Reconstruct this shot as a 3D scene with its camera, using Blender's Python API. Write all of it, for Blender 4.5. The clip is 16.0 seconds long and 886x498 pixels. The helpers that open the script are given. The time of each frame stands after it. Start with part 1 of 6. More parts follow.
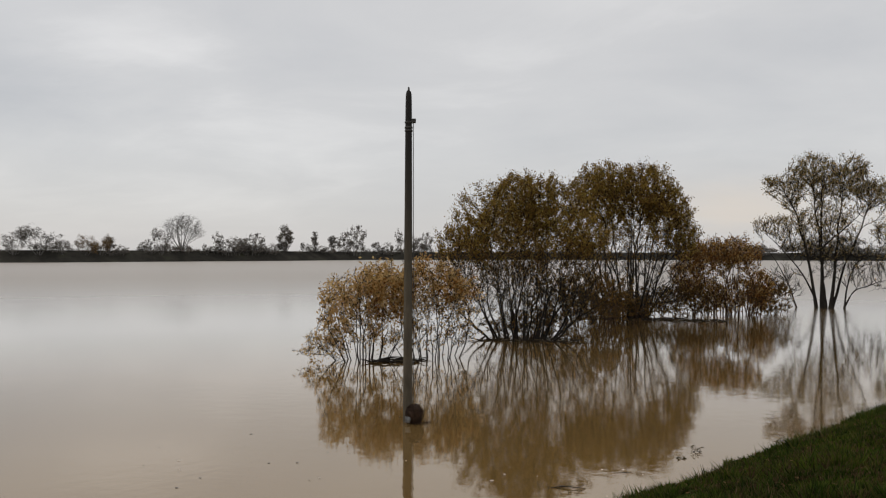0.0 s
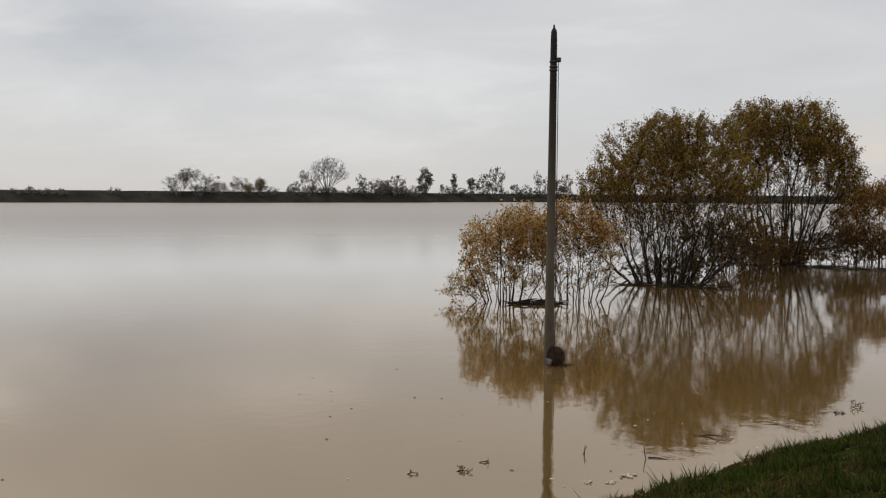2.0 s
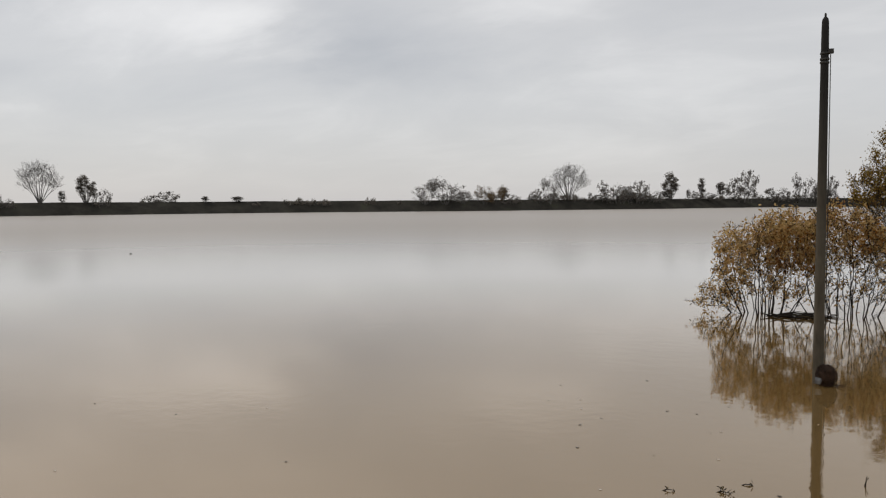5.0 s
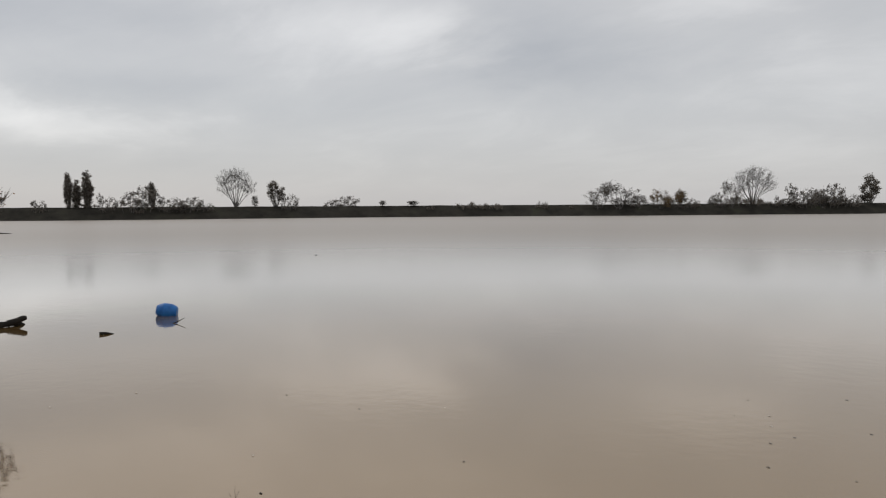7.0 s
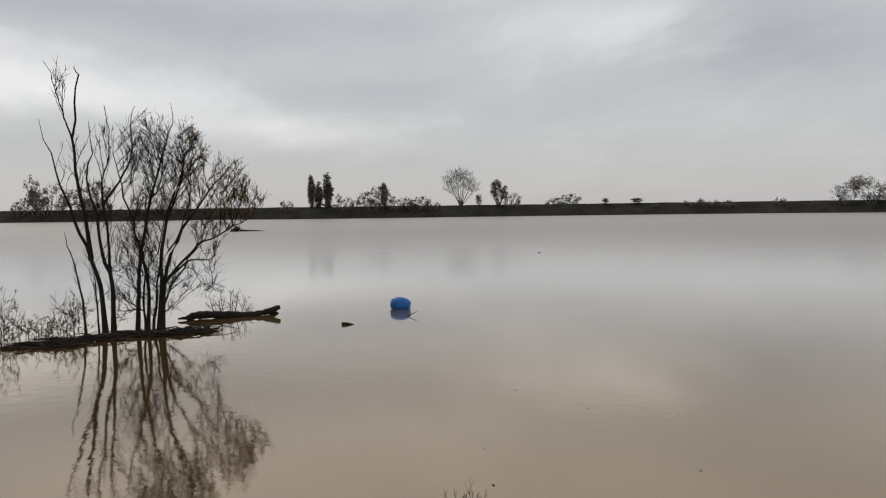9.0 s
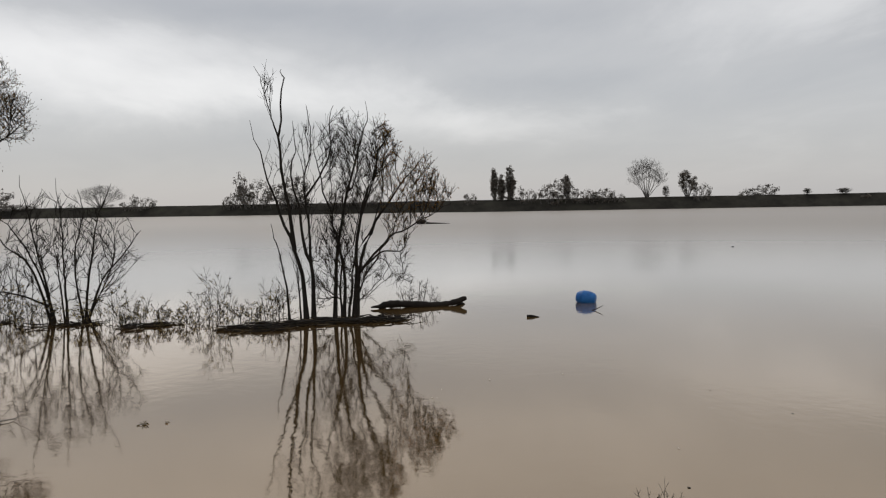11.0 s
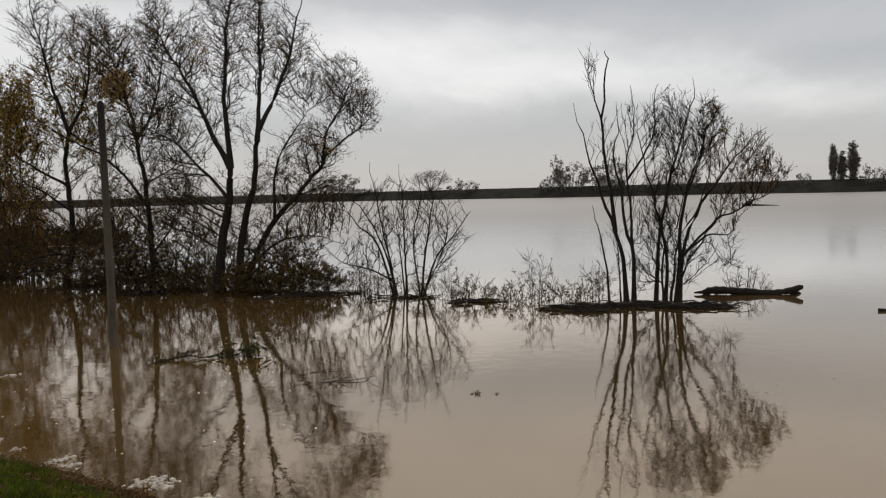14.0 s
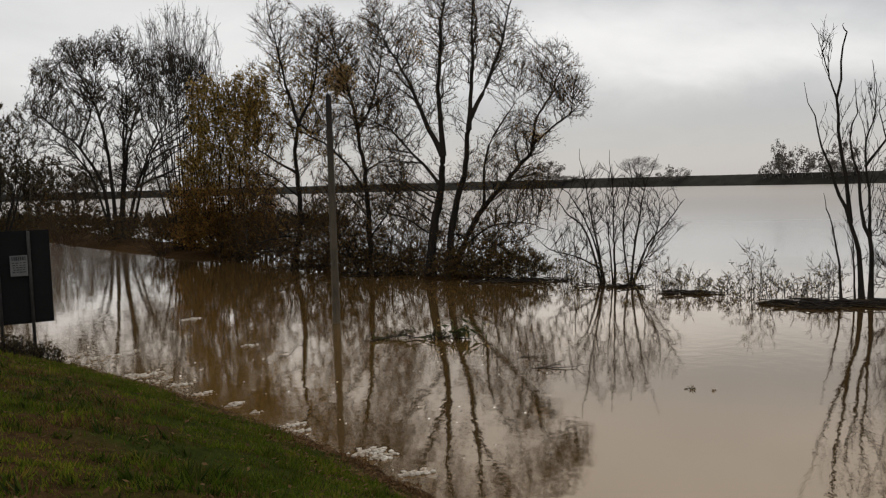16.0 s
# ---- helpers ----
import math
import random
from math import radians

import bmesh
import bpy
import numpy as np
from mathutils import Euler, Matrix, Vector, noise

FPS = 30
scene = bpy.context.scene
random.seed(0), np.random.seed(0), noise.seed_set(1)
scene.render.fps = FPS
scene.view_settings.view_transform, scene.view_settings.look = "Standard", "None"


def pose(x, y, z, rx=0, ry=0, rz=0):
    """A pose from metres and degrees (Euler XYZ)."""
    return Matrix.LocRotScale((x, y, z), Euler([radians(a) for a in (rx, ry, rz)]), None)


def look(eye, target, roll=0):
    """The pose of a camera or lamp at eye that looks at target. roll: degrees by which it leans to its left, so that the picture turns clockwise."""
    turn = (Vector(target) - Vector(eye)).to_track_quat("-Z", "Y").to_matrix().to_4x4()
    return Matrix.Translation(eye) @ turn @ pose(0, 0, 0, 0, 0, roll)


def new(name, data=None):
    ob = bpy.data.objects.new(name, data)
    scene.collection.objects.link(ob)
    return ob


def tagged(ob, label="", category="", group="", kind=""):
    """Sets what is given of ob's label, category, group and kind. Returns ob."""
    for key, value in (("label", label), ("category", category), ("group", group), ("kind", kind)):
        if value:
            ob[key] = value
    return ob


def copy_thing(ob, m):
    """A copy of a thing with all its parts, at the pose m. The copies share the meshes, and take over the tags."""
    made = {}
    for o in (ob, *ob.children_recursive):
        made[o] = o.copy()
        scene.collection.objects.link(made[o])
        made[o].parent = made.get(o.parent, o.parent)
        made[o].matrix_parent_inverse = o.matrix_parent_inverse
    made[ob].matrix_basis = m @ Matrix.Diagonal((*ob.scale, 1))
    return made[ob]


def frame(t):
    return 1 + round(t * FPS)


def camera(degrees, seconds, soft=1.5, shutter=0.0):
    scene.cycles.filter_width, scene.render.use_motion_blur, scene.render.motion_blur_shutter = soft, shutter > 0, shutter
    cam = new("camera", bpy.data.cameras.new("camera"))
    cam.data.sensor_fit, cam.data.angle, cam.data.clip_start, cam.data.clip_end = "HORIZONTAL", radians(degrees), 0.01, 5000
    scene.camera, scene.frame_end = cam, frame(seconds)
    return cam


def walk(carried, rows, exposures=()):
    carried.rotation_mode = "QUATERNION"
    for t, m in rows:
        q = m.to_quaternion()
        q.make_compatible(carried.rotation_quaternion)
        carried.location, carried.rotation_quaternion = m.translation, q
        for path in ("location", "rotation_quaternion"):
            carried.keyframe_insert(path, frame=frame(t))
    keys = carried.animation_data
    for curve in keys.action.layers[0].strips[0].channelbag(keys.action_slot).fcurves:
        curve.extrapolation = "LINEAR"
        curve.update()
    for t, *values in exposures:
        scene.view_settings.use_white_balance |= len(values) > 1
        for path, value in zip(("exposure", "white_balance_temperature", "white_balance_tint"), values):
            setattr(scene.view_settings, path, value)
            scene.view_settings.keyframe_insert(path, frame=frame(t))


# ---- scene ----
cam = camera(57.78, 16.0, soft=1.2)
PATH = [
    (0.0, pose(-0.041, -0.002, 3.3, 90.28, -0.17, 4.67)),
    (0.5, pose(-0.066, -0.004, 3.3, 89.80, -0.22, 7.44)),
    (1.0, pose(-0.087, -0.007, 3.3, 88.26, -0.25, 9.83)),
    (1.5, pose(-0.102, -0.010, 3.3, 86.77, -0.59, 11.54)),
    (2.0, pose(-0.127, -0.016, 3.3, 86.11, -0.40, 14.51)),
    (2.5, pose(-0.155, -0.024, 3.3, 85.93, -0.05, 17.78)),
    (3.0, pose(-0.180, -0.033, 3.3, 85.96, 0.14, 20.75)),
    (3.5, pose(-0.207, -0.044, 3.3, 86.08, 0.44, 23.99)),
    (3.7, pose(-0.215, -0.048, 3.3, 86.10, 0.42, 24.98)),
    (5.8, pose(-0.295, -0.094, 3.3, 86.89, 0.43, 35.39)),
    (6.0, pose(-0.302, -0.099, 3.3, 86.89, 0.43, 36.35)),
    (6.5, pose(-0.327, -0.119, 3.3, 86.82, 0.34, 39.94)),
    (7.0, pose(-0.352, -0.141, 3.3, 87.00, 0.35, 43.69)),
    (7.5, pose(-0.376, -0.166, 3.3, 87.10, 0.45, 47.63)),
    (8.0, pose(-0.398, -0.192, 3.3, 86.97, 0.59, 51.47)),
    (8.5, pose(-0.418, -0.219, 3.3, 86.86, 0.67, 55.24)),
    (9.0, pose(-0.438, -0.250, 3.3, 87.00, 0.73, 59.37)),
    (9.2, pose(-0.446, -0.263, 3.3, 87.02, 0.73, 61.10)),
    (11.3, pose(-0.490, -0.373, 3.3, 86.61, 1.10, 74.46)),
    (11.5, pose(-0.494, -0.387, 3.3, 86.58, 1.12, 76.11)),
    (12.0, pose(-0.501, -0.421, 3.3, 86.57, 1.23, 80.10)),
    (12.5, pose(-0.505, -0.449, 3.3, 86.44, 1.40, 83.26)),
    (13.0, pose(-0.508, -0.483, 3.3, 86.35, 1.54, 87.11)),
    (13.5, pose(-0.509, -0.519, 3.3, 86.00, 1.55, 91.09)),
    (14.0, pose(-0.507, -0.548, 3.3, 85.89, 1.51, 94.43)),
    (14.5, pose(-0.504, -0.580, 3.3, 85.93, 1.61, 98.02)),
    (15.0, pose(-0.498, -0.614, 3.3, 85.57, 1.61, 101.87)),
    (15.5, pose(-0.491, -0.644, 3.3, 85.30, 1.70, 105.36)),
    (16.0, pose(-0.481, -0.674, 3.3, 85.35, 1.50, 108.93)),
]
walk(cam, PATH, [(0, -0.08, 6700, 10), (1.5, -0.04, 6700, 10), (3.5, -0.04, 6700, 10), (6, -0.17, 6600, 10), (9, -0.31, 6580, 10), (12.5, -0.33, 6590, 10), (16, -0.27, 6700, 10)])

# ---- world: overcast sky ----
world = bpy.data.worlds.new("sky")
scene.world = world
world.use_nodes = True


CLOUDS = [  # banks of cloud: bearing, height and half sizes in degrees, lightness
    (98, 9.6, 13, 2.4, 0.42), (85, 7.3, 13, 1.6, 0.42), (67, 5.9, 9, 0.9, 0.20), (80, 12.9, 22, 1.7, -0.40), (74, 11, 8, 1.4, -0.18),
    (45, 11.8, 7, 2.0, 0.34), (55, 12.9, 6, 1.5, 0.16), (64, 8.2, 8, 1.2, -0.24), (35, 10.8, 7, 3.0, -0.36), (56, 6.4, 10, 1.4, -0.10), (27, 10.5, 6, 3.0, -0.12),
    (24, 14.5, 7, 2.0, 0.22), (-17, 13.5, 9, 3.0, -0.20), (88, 3.2, 20, 1.4, -0.20), (60, 3.0, 15, 1.5, -0.10), (116, 10, 10, 5, 0.26), (132, 8, 13, 7, 0.36)]


def overcast():
    nt = world.node_tree
    N, L = nt.nodes.new, nt.links.new

    def maths(op, a, b=None, c=None):
        m = N("ShaderNodeMath"); m.operation = op
        for sock, v in zip(m.inputs, (a, b, c)):
            if isinstance(v, (int, float)):
                sock.default_value = v
            elif v is not None:
                L(v, sock)
        return m.outputs[0]

    co = N("ShaderNodeTexCoord")
    sep = N("ShaderNodeSeparateXYZ")
    L(co.outputs["Generated"], sep.inputs[0])
    up = maths("MAXIMUM", sep.outputs[2], 0.0)
    den = maths("ADD", up, 0.22)
    flat = N("ShaderNodeCombineXYZ")
    for i in (0, 1):
        L(maths("DIVIDE", sep.outputs[i], den), flat.inputs[i])

    def cloud(scale, detail, shift, rough, out="Fac"):
        mp = N("ShaderNodeMapping")
        mp.inputs["Location"].default_value = shift
        mp.inputs["Rotation"].default_value = (0, 0, 0.5)
        mp.inputs["Scale"].default_value = (scale, scale * 1.35, scale)
        L(flat.outputs[0], mp.inputs["Vector"])
        n = N("ShaderNodeTexNoise")
        n.inputs["Scale"].default_value = 1.0
        n.inputs["Detail"].default_value = detail
        n.inputs["Roughness"].default_value = rough
        n.inputs["Distortion"].default_value = 0.35
        L(mp.outputs[0], n.inputs["Vector"])
        return n.outputs[out]

    # the bearing and height of each direction, ragged like cloud edges
    rag = N("ShaderNodeSeparateXYZ")
    L(cloud(0.9, 6, (5.0, 9.0, 1.0), 0.6, "Color"), rag.inputs[0])
    bearing = maths("MULTIPLY_ADD", maths("ARCTAN2", maths("MULTIPLY", sep.outputs[0], -1.0), sep.outputs[1]), 57.2958, maths("MULTIPLY_ADD", rag.outputs[0], 26.0, -13.0))
    height = maths("MULTIPLY_ADD", maths("ARCSINE", up), 57.2958, maths("MULTIPLY_ADD", rag.outputs[1], 5.0, -2.5))

    def bank(b, e, wb, we):
        x, y = maths("DIVIDE", maths("SUBTRACT", bearing, b), wb), maths("DIVIDE", maths("SUBTRACT", height, e), we)
        return maths("EXPONENT", maths("MULTIPLY", maths("MULTIPLY_ADD", x, x, maths("MULTIPLY", y, y)), -1.0))

    light = maths("MULTIPLY_ADD", cloud(0.42, 4, (3.1, 1.7, 0), 0.5), 0.55, maths("MULTIPLY_ADD", cloud(1.3, 7, (8.0, 2.0, 4.0), 0.6), 0.55, -0.06))
    for b, e, wb, we, amount in CLOUDS:
        light = maths("MULTIPLY_ADD", bank(b, e, wb, we), amount, light)
    ramp = N("ShaderNodeValToRGB")
    ramp.color_ramp.elements[0].position, ramp.color_ramp.elements[0].color = 0.05, (0.475, 0.492, 0.525, 1)
    ramp.color_ramp.elements[1].position, ramp.color_ramp.elements[1].color = 1.0, (0.985, 0.982, 0.985, 1)
    e = ramp.color_ramp.elements.new(0.48); e.color = (0.625, 0.632, 0.648, 1)
    L(light, ramp.inputs[0])
    # grey haze towards the horizon
    low = N("ShaderNodeMapRange")
    low.inputs["From Min"].default_value, low.inputs["From Max"].default_value = 0.0, 0.12
    low.inputs["To Min"].default_value, low.inputs["To Max"].default_value = 0.85, 0.0
    L(up, low.inputs[0])
    haze = N("ShaderNodeMix"); haze.data_type = "RGBA"
    haze.inputs[7].default_value = (0.562, 0.557, 0.568, 1)
    L(low.outputs[0], haze.inputs[0]); L(ramp.outputs[0], haze.inputs[6])
    # a break of pale warm light low over the thicket
    warm = N("ShaderNodeMix"); warm.data_type = "RGBA"
    warm.inputs[7].default_value = (0.74, 0.64, 0.55, 1)
    L(maths("MULTIPLY", bank(-15, 3.4, 8, 1.6), 0.45), warm.inputs[0]); L(haze.outputs[2], warm.inputs[6])
    sky = N("ShaderNodeTexSky")
    sky.sky_type, sky.sun_disc = "NISHITA", False
    sky.sun_elevation, sky.sun_rotation = radians(48), radians(-95)
    dim = N("ShaderNodeMix"); dim.data_type = "RGBA"; dim.blend_type = "ADD"
    dim.inputs[0].default_value = 0.012
    L(warm.outputs[2], dim.inputs[6]); L(sky.outputs[0], dim.inputs[7])
    bg = nt.nodes["Background"]
    L(dim.outputs[2], bg.inputs[0])
    bg.inputs[1].default_value = 1.0


overcast()


def polar(b, d, z=0.0):
    """A place by its bearing (degrees, to the left of +y) and distance."""
    a = radians(b)
    return Vector((-d * math.sin(a), d * math.cos(a), z))


sun = new("sun", bpy.data.lights.new("sun", "SUN"))
sun.data.energy, sun.data.angle, sun.data.color = 0.6, radians(30), (1.0, 0.96, 0.9)
sun.matrix_world = look(polar(95, 60, 66), (0, 0, 0))


# ---- materials ----
def nodes(name, rough=0.8, spec=0.3):
    m = bpy.data.materials.new(name)
    m.use_nodes = True
    p = m.node_tree.nodes["Principled BSDF"]
    p.inputs["Roughness"].default_value = rough
    p.inputs["Specular IOR Level"].default_value = spec
    return m, m.node_tree, p


def ramp_of(nt, fac, stops):
    r = nt.nodes.new("ShaderNodeValToRGB")
    el = r.color_ramp.elements
    while len(el) < len(stops):
        el.new(0.5)
    for e, (pos, col) in zip(el, stops):
        e.position, e.color = pos, (*col, 1)
    nt.links.new(fac, r.inputs[0])
    return r.outputs[0]


def noise_of(nt, scale, detail=4, vec=None, rough=0.55):
    n = nt.nodes.new("ShaderNodeTexNoise")
    n.inputs["Scale"].default_value, n.inputs["Detail"].default_value, n.inputs["Roughness"].default_value = scale, detail, rough
    if vec is None:
        vec = nt.nodes.new("ShaderNodeTexCoord").outputs["Object"]
    nt.links.new(vec, n.inputs["Vector"])
    return n.outputs["Fac"]


def bump_of(nt, p, height, strength, dist):
    b = nt.nodes.new("ShaderNodeBump")
    b.inputs["Strength"].default_value, b.inputs["Distance"].default_value = strength, dist
    nt.links.new(height, b.inputs["Height"])
    nt.links.new(b.outputs[0], p.inputs["Normal"])


def grainy(name, c1, c2, scale=8.0, rough=0.85, bump=0.4, stretch=(1, 1, 1), dist=0.01):
    """A surface with grain and blotches between two colours."""
    m, nt, p = nodes(name, rough)
    co = nt.nodes.new("ShaderNodeTexCoord").outputs["Object"]
    mp = nt.nodes.new("ShaderNodeMapping")
    mp.inputs["Scale"].default_value = stretch
    nt.links.new(co, mp.inputs[0])
    fine, broad = noise_of(nt, scale, 6, mp.outputs[0], 0.65), noise_of(nt, scale * 0.13, 3, mp.outputs[0])
    mx = nt.nodes.new("ShaderNodeMix"); mx.inputs[0].default_value = 0.45
    nt.links.new(fine, mx.inputs[2]); nt.links.new(broad, mx.inputs[3])
    nt.links.new(ramp_of(nt, mx.outputs[0], [(0.34, c1), (0.66, c2)]), p.inputs["Base Color"])
    if bump:
        bump_of(nt, p, fine, bump, dist)
    return m


def leafy(name, cols, through_part=0.35, patchy=0.0):
    """Leaves that differ from one to the next, with light passing through them."""
    m, nt, p = nodes(name, 0.75, 0.12)
    geo = nt.nodes.new("ShaderNodeNewGeometry")
    n = len(cols)
    col = ramp_of(nt, geo.outputs["Random Per Island"], [(i / (n - 1), c) for i, c in enumerate(cols)])
    if patchy:
        pos = geo.outputs["Position"]
        mx = nt.nodes.new("ShaderNodeMix"); mx.inputs[0].default_value = 0.5
        nt.links.new(noise_of(nt, 0.7, 3, pos), mx.inputs[2]); nt.links.new(noise_of(nt, 3.5, 3, pos), mx.inputs[3])
        shade = ramp_of(nt, mx.outputs[0], [(0.38, (0.45, 0.42, 0.45)), (0.5, (0.8, 0.85, 0.7)), (0.62, (1.35, 1.15, 1.0))])
        mul = nt.nodes.new("ShaderNodeMix"); mul.data_type = "RGBA"; mul.blend_type = "MULTIPLY"; mul.inputs[0].default_value = patchy
        nt.links.new(col, mul.inputs[6]); nt.links.new(shade, mul.inputs[7])
        col = mul.outputs[2]
    nt.links.new(col, p.inputs["Base Color"])
    tr = nt.nodes.new("ShaderNodeBsdfTranslucent")
    nt.links.new(col, tr.inputs[0])
    mix = nt.nodes.new("ShaderNodeMixShader")
    mix.inputs[0].default_value = through_part
    nt.links.new(p.outputs[0], mix.inputs[1]); nt.links.new(tr.outputs[0], mix.inputs[2])
    nt.links.new(mix.outputs[0], nt.nodes["Material Output"].inputs[0])
    return m


def water_material():
    m, nt, p = nodes("muddy_water", 0.03, 0.5)
    p.inputs["IOR"].default_value = 1.333
    pos = nt.nodes.new("ShaderNodeNewGeometry").outputs["Position"]
    silt = noise_of(nt, 0.06, 4, pos)
    mud = ramp_of(nt, silt, [(0.35, (0.082, 0.048, 0.017)), (0.65, (0.100, 0.059, 0.021))])
    # brighter light on the water along the right bank, put into its colour
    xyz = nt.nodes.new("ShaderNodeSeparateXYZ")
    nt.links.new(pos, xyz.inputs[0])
    lift_right = nt.nodes.new("ShaderNodeMapRange"); lift_right.interpolation_type = "SMOOTHSTEP"
    lift_right.inputs["From Min"].default_value, lift_right.inputs["From Max"].default_value = 2.0, 11.0
    lift_right.inputs["To Min"].default_value, lift_right.inputs["To Max"].default_value = 0.0, 1.0
    nt.links.new(xyz.outputs[1], lift_right.inputs[0])
    # off the left bank the mud colour is likewise raised by position
    lift_left = nt.nodes.new("ShaderNodeMapRange"); lift_left.interpolation_type = "SMOOTHSTEP"
    lift_left.inputs["From Min"].default_value, lift_left.inputs["From Max"].default_value = -2.5, -8.5
    nt.links.new(xyz.outputs[1], lift_left.inputs[0])
    left_tone = nt.nodes.new("ShaderNodeMix"); left_tone.data_type = "RGBA"
    nt.links.new(lift_left.outputs[0], left_tone.inputs[0]); nt.links.new(mud, left_tone.inputs[6])
    nt.links.new(ramp_of(nt, silt, [(0.35, (0.138, 0.080, 0.025)), (0.65, (0.160, 0.094, 0.030))]), left_tone.inputs[7])
    mud = left_tone.outputs[2]
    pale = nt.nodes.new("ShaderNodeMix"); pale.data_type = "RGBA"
    nt.links.new(lift_right.outputs[0], pale.inputs[0]); nt.links.new(mud, pale.inputs[6])
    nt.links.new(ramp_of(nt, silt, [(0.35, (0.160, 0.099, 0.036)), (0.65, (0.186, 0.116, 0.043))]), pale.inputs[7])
    # the sky reflected by far ripples is put into a paler base colour
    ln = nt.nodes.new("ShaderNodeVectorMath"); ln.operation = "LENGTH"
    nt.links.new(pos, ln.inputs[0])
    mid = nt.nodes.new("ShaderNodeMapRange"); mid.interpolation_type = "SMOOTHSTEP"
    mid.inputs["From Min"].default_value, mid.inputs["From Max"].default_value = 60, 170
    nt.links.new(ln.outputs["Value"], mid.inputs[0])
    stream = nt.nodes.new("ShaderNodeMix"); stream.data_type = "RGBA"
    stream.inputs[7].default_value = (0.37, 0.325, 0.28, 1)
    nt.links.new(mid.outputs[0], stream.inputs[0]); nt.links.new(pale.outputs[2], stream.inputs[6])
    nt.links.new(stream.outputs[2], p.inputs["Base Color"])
    # the open stream is ruffled by wind and current, the water among the trees is calm
    fade = nt.nodes.new("ShaderNodeMath"); fade.operation = "DIVIDE"; fade.inputs[1].default_value = -48.0
    nt.links.new(ln.outputs["Value"], fade.inputs[0])
    ex = nt.nodes.new("ShaderNodeMath"); ex.operation = "EXPONENT"
    nt.links.new(fade.outputs[0], ex.inputs[0])
    far = nt.nodes.new("ShaderNodeMath"); far.operation = "MULTIPLY_ADD"; far.inputs[1].default_value, far.inputs[2].default_value = -1.85, 1.0; far.use_clamp = True
    nt.links.new(ex.outputs[0], far.inputs[0])
    rr = nt.nodes.new("ShaderNodeMapRange")
    rr.inputs["To Min"].default_value, rr.inputs["To Max"].default_value = 0.025, 0.50
    nt.links.new(far.outputs[0], rr.inputs[0]); nt.links.new(rr.outputs[0], p.inputs["Roughness"]); nt.links.new(rr.outputs[0], p.inputs["Coat Roughness"])
    p.inputs["Coat Weight"].default_value, p.inputs["Coat IOR"].default_value = 0.6, 1.333
    p.inputs["Specular Tint"].default_value = (1.0, 0.87, 0.69, 1)
    for sock, lo, hi, src in (("Coat Weight", 0.15, 1.0, ln.outputs["Value"]), ("Specular IOR Level", 1.0, 1.0, far.outputs[0])):
        mr = nt.nodes.new("ShaderNodeMapRange")
        mr.inputs["To Min"].default_value, mr.inputs["To Max"].default_value = lo, hi
        if sock == "Coat Weight":
            mr.inputs["From Min"].default_value, mr.inputs["From Max"].default_value = 9, 36
        nt.links.new(src, mr.inputs[0])
        out = mr.outputs[0]
        if sock == "Coat Weight":
            dull = nt.nodes.new("ShaderNodeMath"); dull.operation = "MULTIPLY_ADD"; dull.inputs[1].default_value = -0.45
            nt.links.new(mid.outputs[0], dull.inputs[0]); nt.links.new(out, dull.inputs[2])
            out = dull.outputs[0]
        nt.links.new(out, p.inputs[sock])
    mp = nt.nodes.new("ShaderNodeMapping")
    mp.inputs["Scale"].default_value = (1, 1, 1)
    nt.links.new(pos, mp.inputs[0])
    r1, r2 = noise_of(nt, 3.2, 4, mp.outputs[0]), noise_of(nt, 0.5, 2, mp.outputs[0])
    add = nt.nodes.new("ShaderNodeMath"); add.operation = "MULTIPLY_ADD"; add.inputs[1].default_value = 1.3
    nt.links.new(r2, add.inputs[0]); nt.links.new(r1, add.inputs[2])
    bump_of(nt, p, add.outputs[0], 0.19, 0.012)
    nt.links.new(p.inputs["Normal"].links[0].from_socket, p.inputs["Coat Normal"])
    # a brown-tinted gloss is mixed in near the bank to strengthen and warm reflections
    sheen = nt.nodes.new("ShaderNodeBsdfGlossy")
    sheen.inputs["Color"].default_value = (1.0, 0.78, 0.55, 1)
    nt.links.new(rr.outputs[0], sheen.inputs["Roughness"])
    nt.links.new(p.inputs["Normal"].links[0].from_socket, sheen.inputs["Normal"])
    share = nt.nodes.new("ShaderNodeMapRange"); share.interpolation_type = "SMOOTHSTEP"
    share.inputs["From Min"].default_value, share.inputs["From Max"].default_value = 6, 44
    share.inputs["To Min"].default_value, share.inputs["To Max"].default_value = 0.36, 0.0
    nt.links.new(ln.outputs["Value"], share.inputs[0])
    less = nt.nodes.new("ShaderNodeMath"); less.operation = "MULTIPLY_ADD"; less.inputs[1].default_value, less.inputs[2].default_value = -0.45, 1.0
    nt.links.new(lift_right.outputs[0], less.inputs[0])
    calm = nt.nodes.new("ShaderNodeMath"); calm.operation = "MULTIPLY_ADD"; calm.inputs[1].default_value = -0.2
    nt.links.new(lift_left.outputs[0], calm.inputs[0]); nt.links.new(less.outputs[0], calm.inputs[2])
    clear = nt.nodes.new("ShaderNodeMath"); clear.operation = "MULTIPLY"
    nt.links.new(share.outputs[0], clear.inputs[0]); nt.links.new(calm.outputs[0], clear.inputs[1])
    both = nt.nodes.new("ShaderNodeMixShader")
    nt.links.new(clear.outputs[0], both.inputs[0]); nt.links.new(p.outputs[0], both.inputs[1]); nt.links.new(sheen.outputs[0], both.inputs[2])
    nt.links.new(both.outputs[0], nt.nodes["Material Output"].inputs[0])
    return m


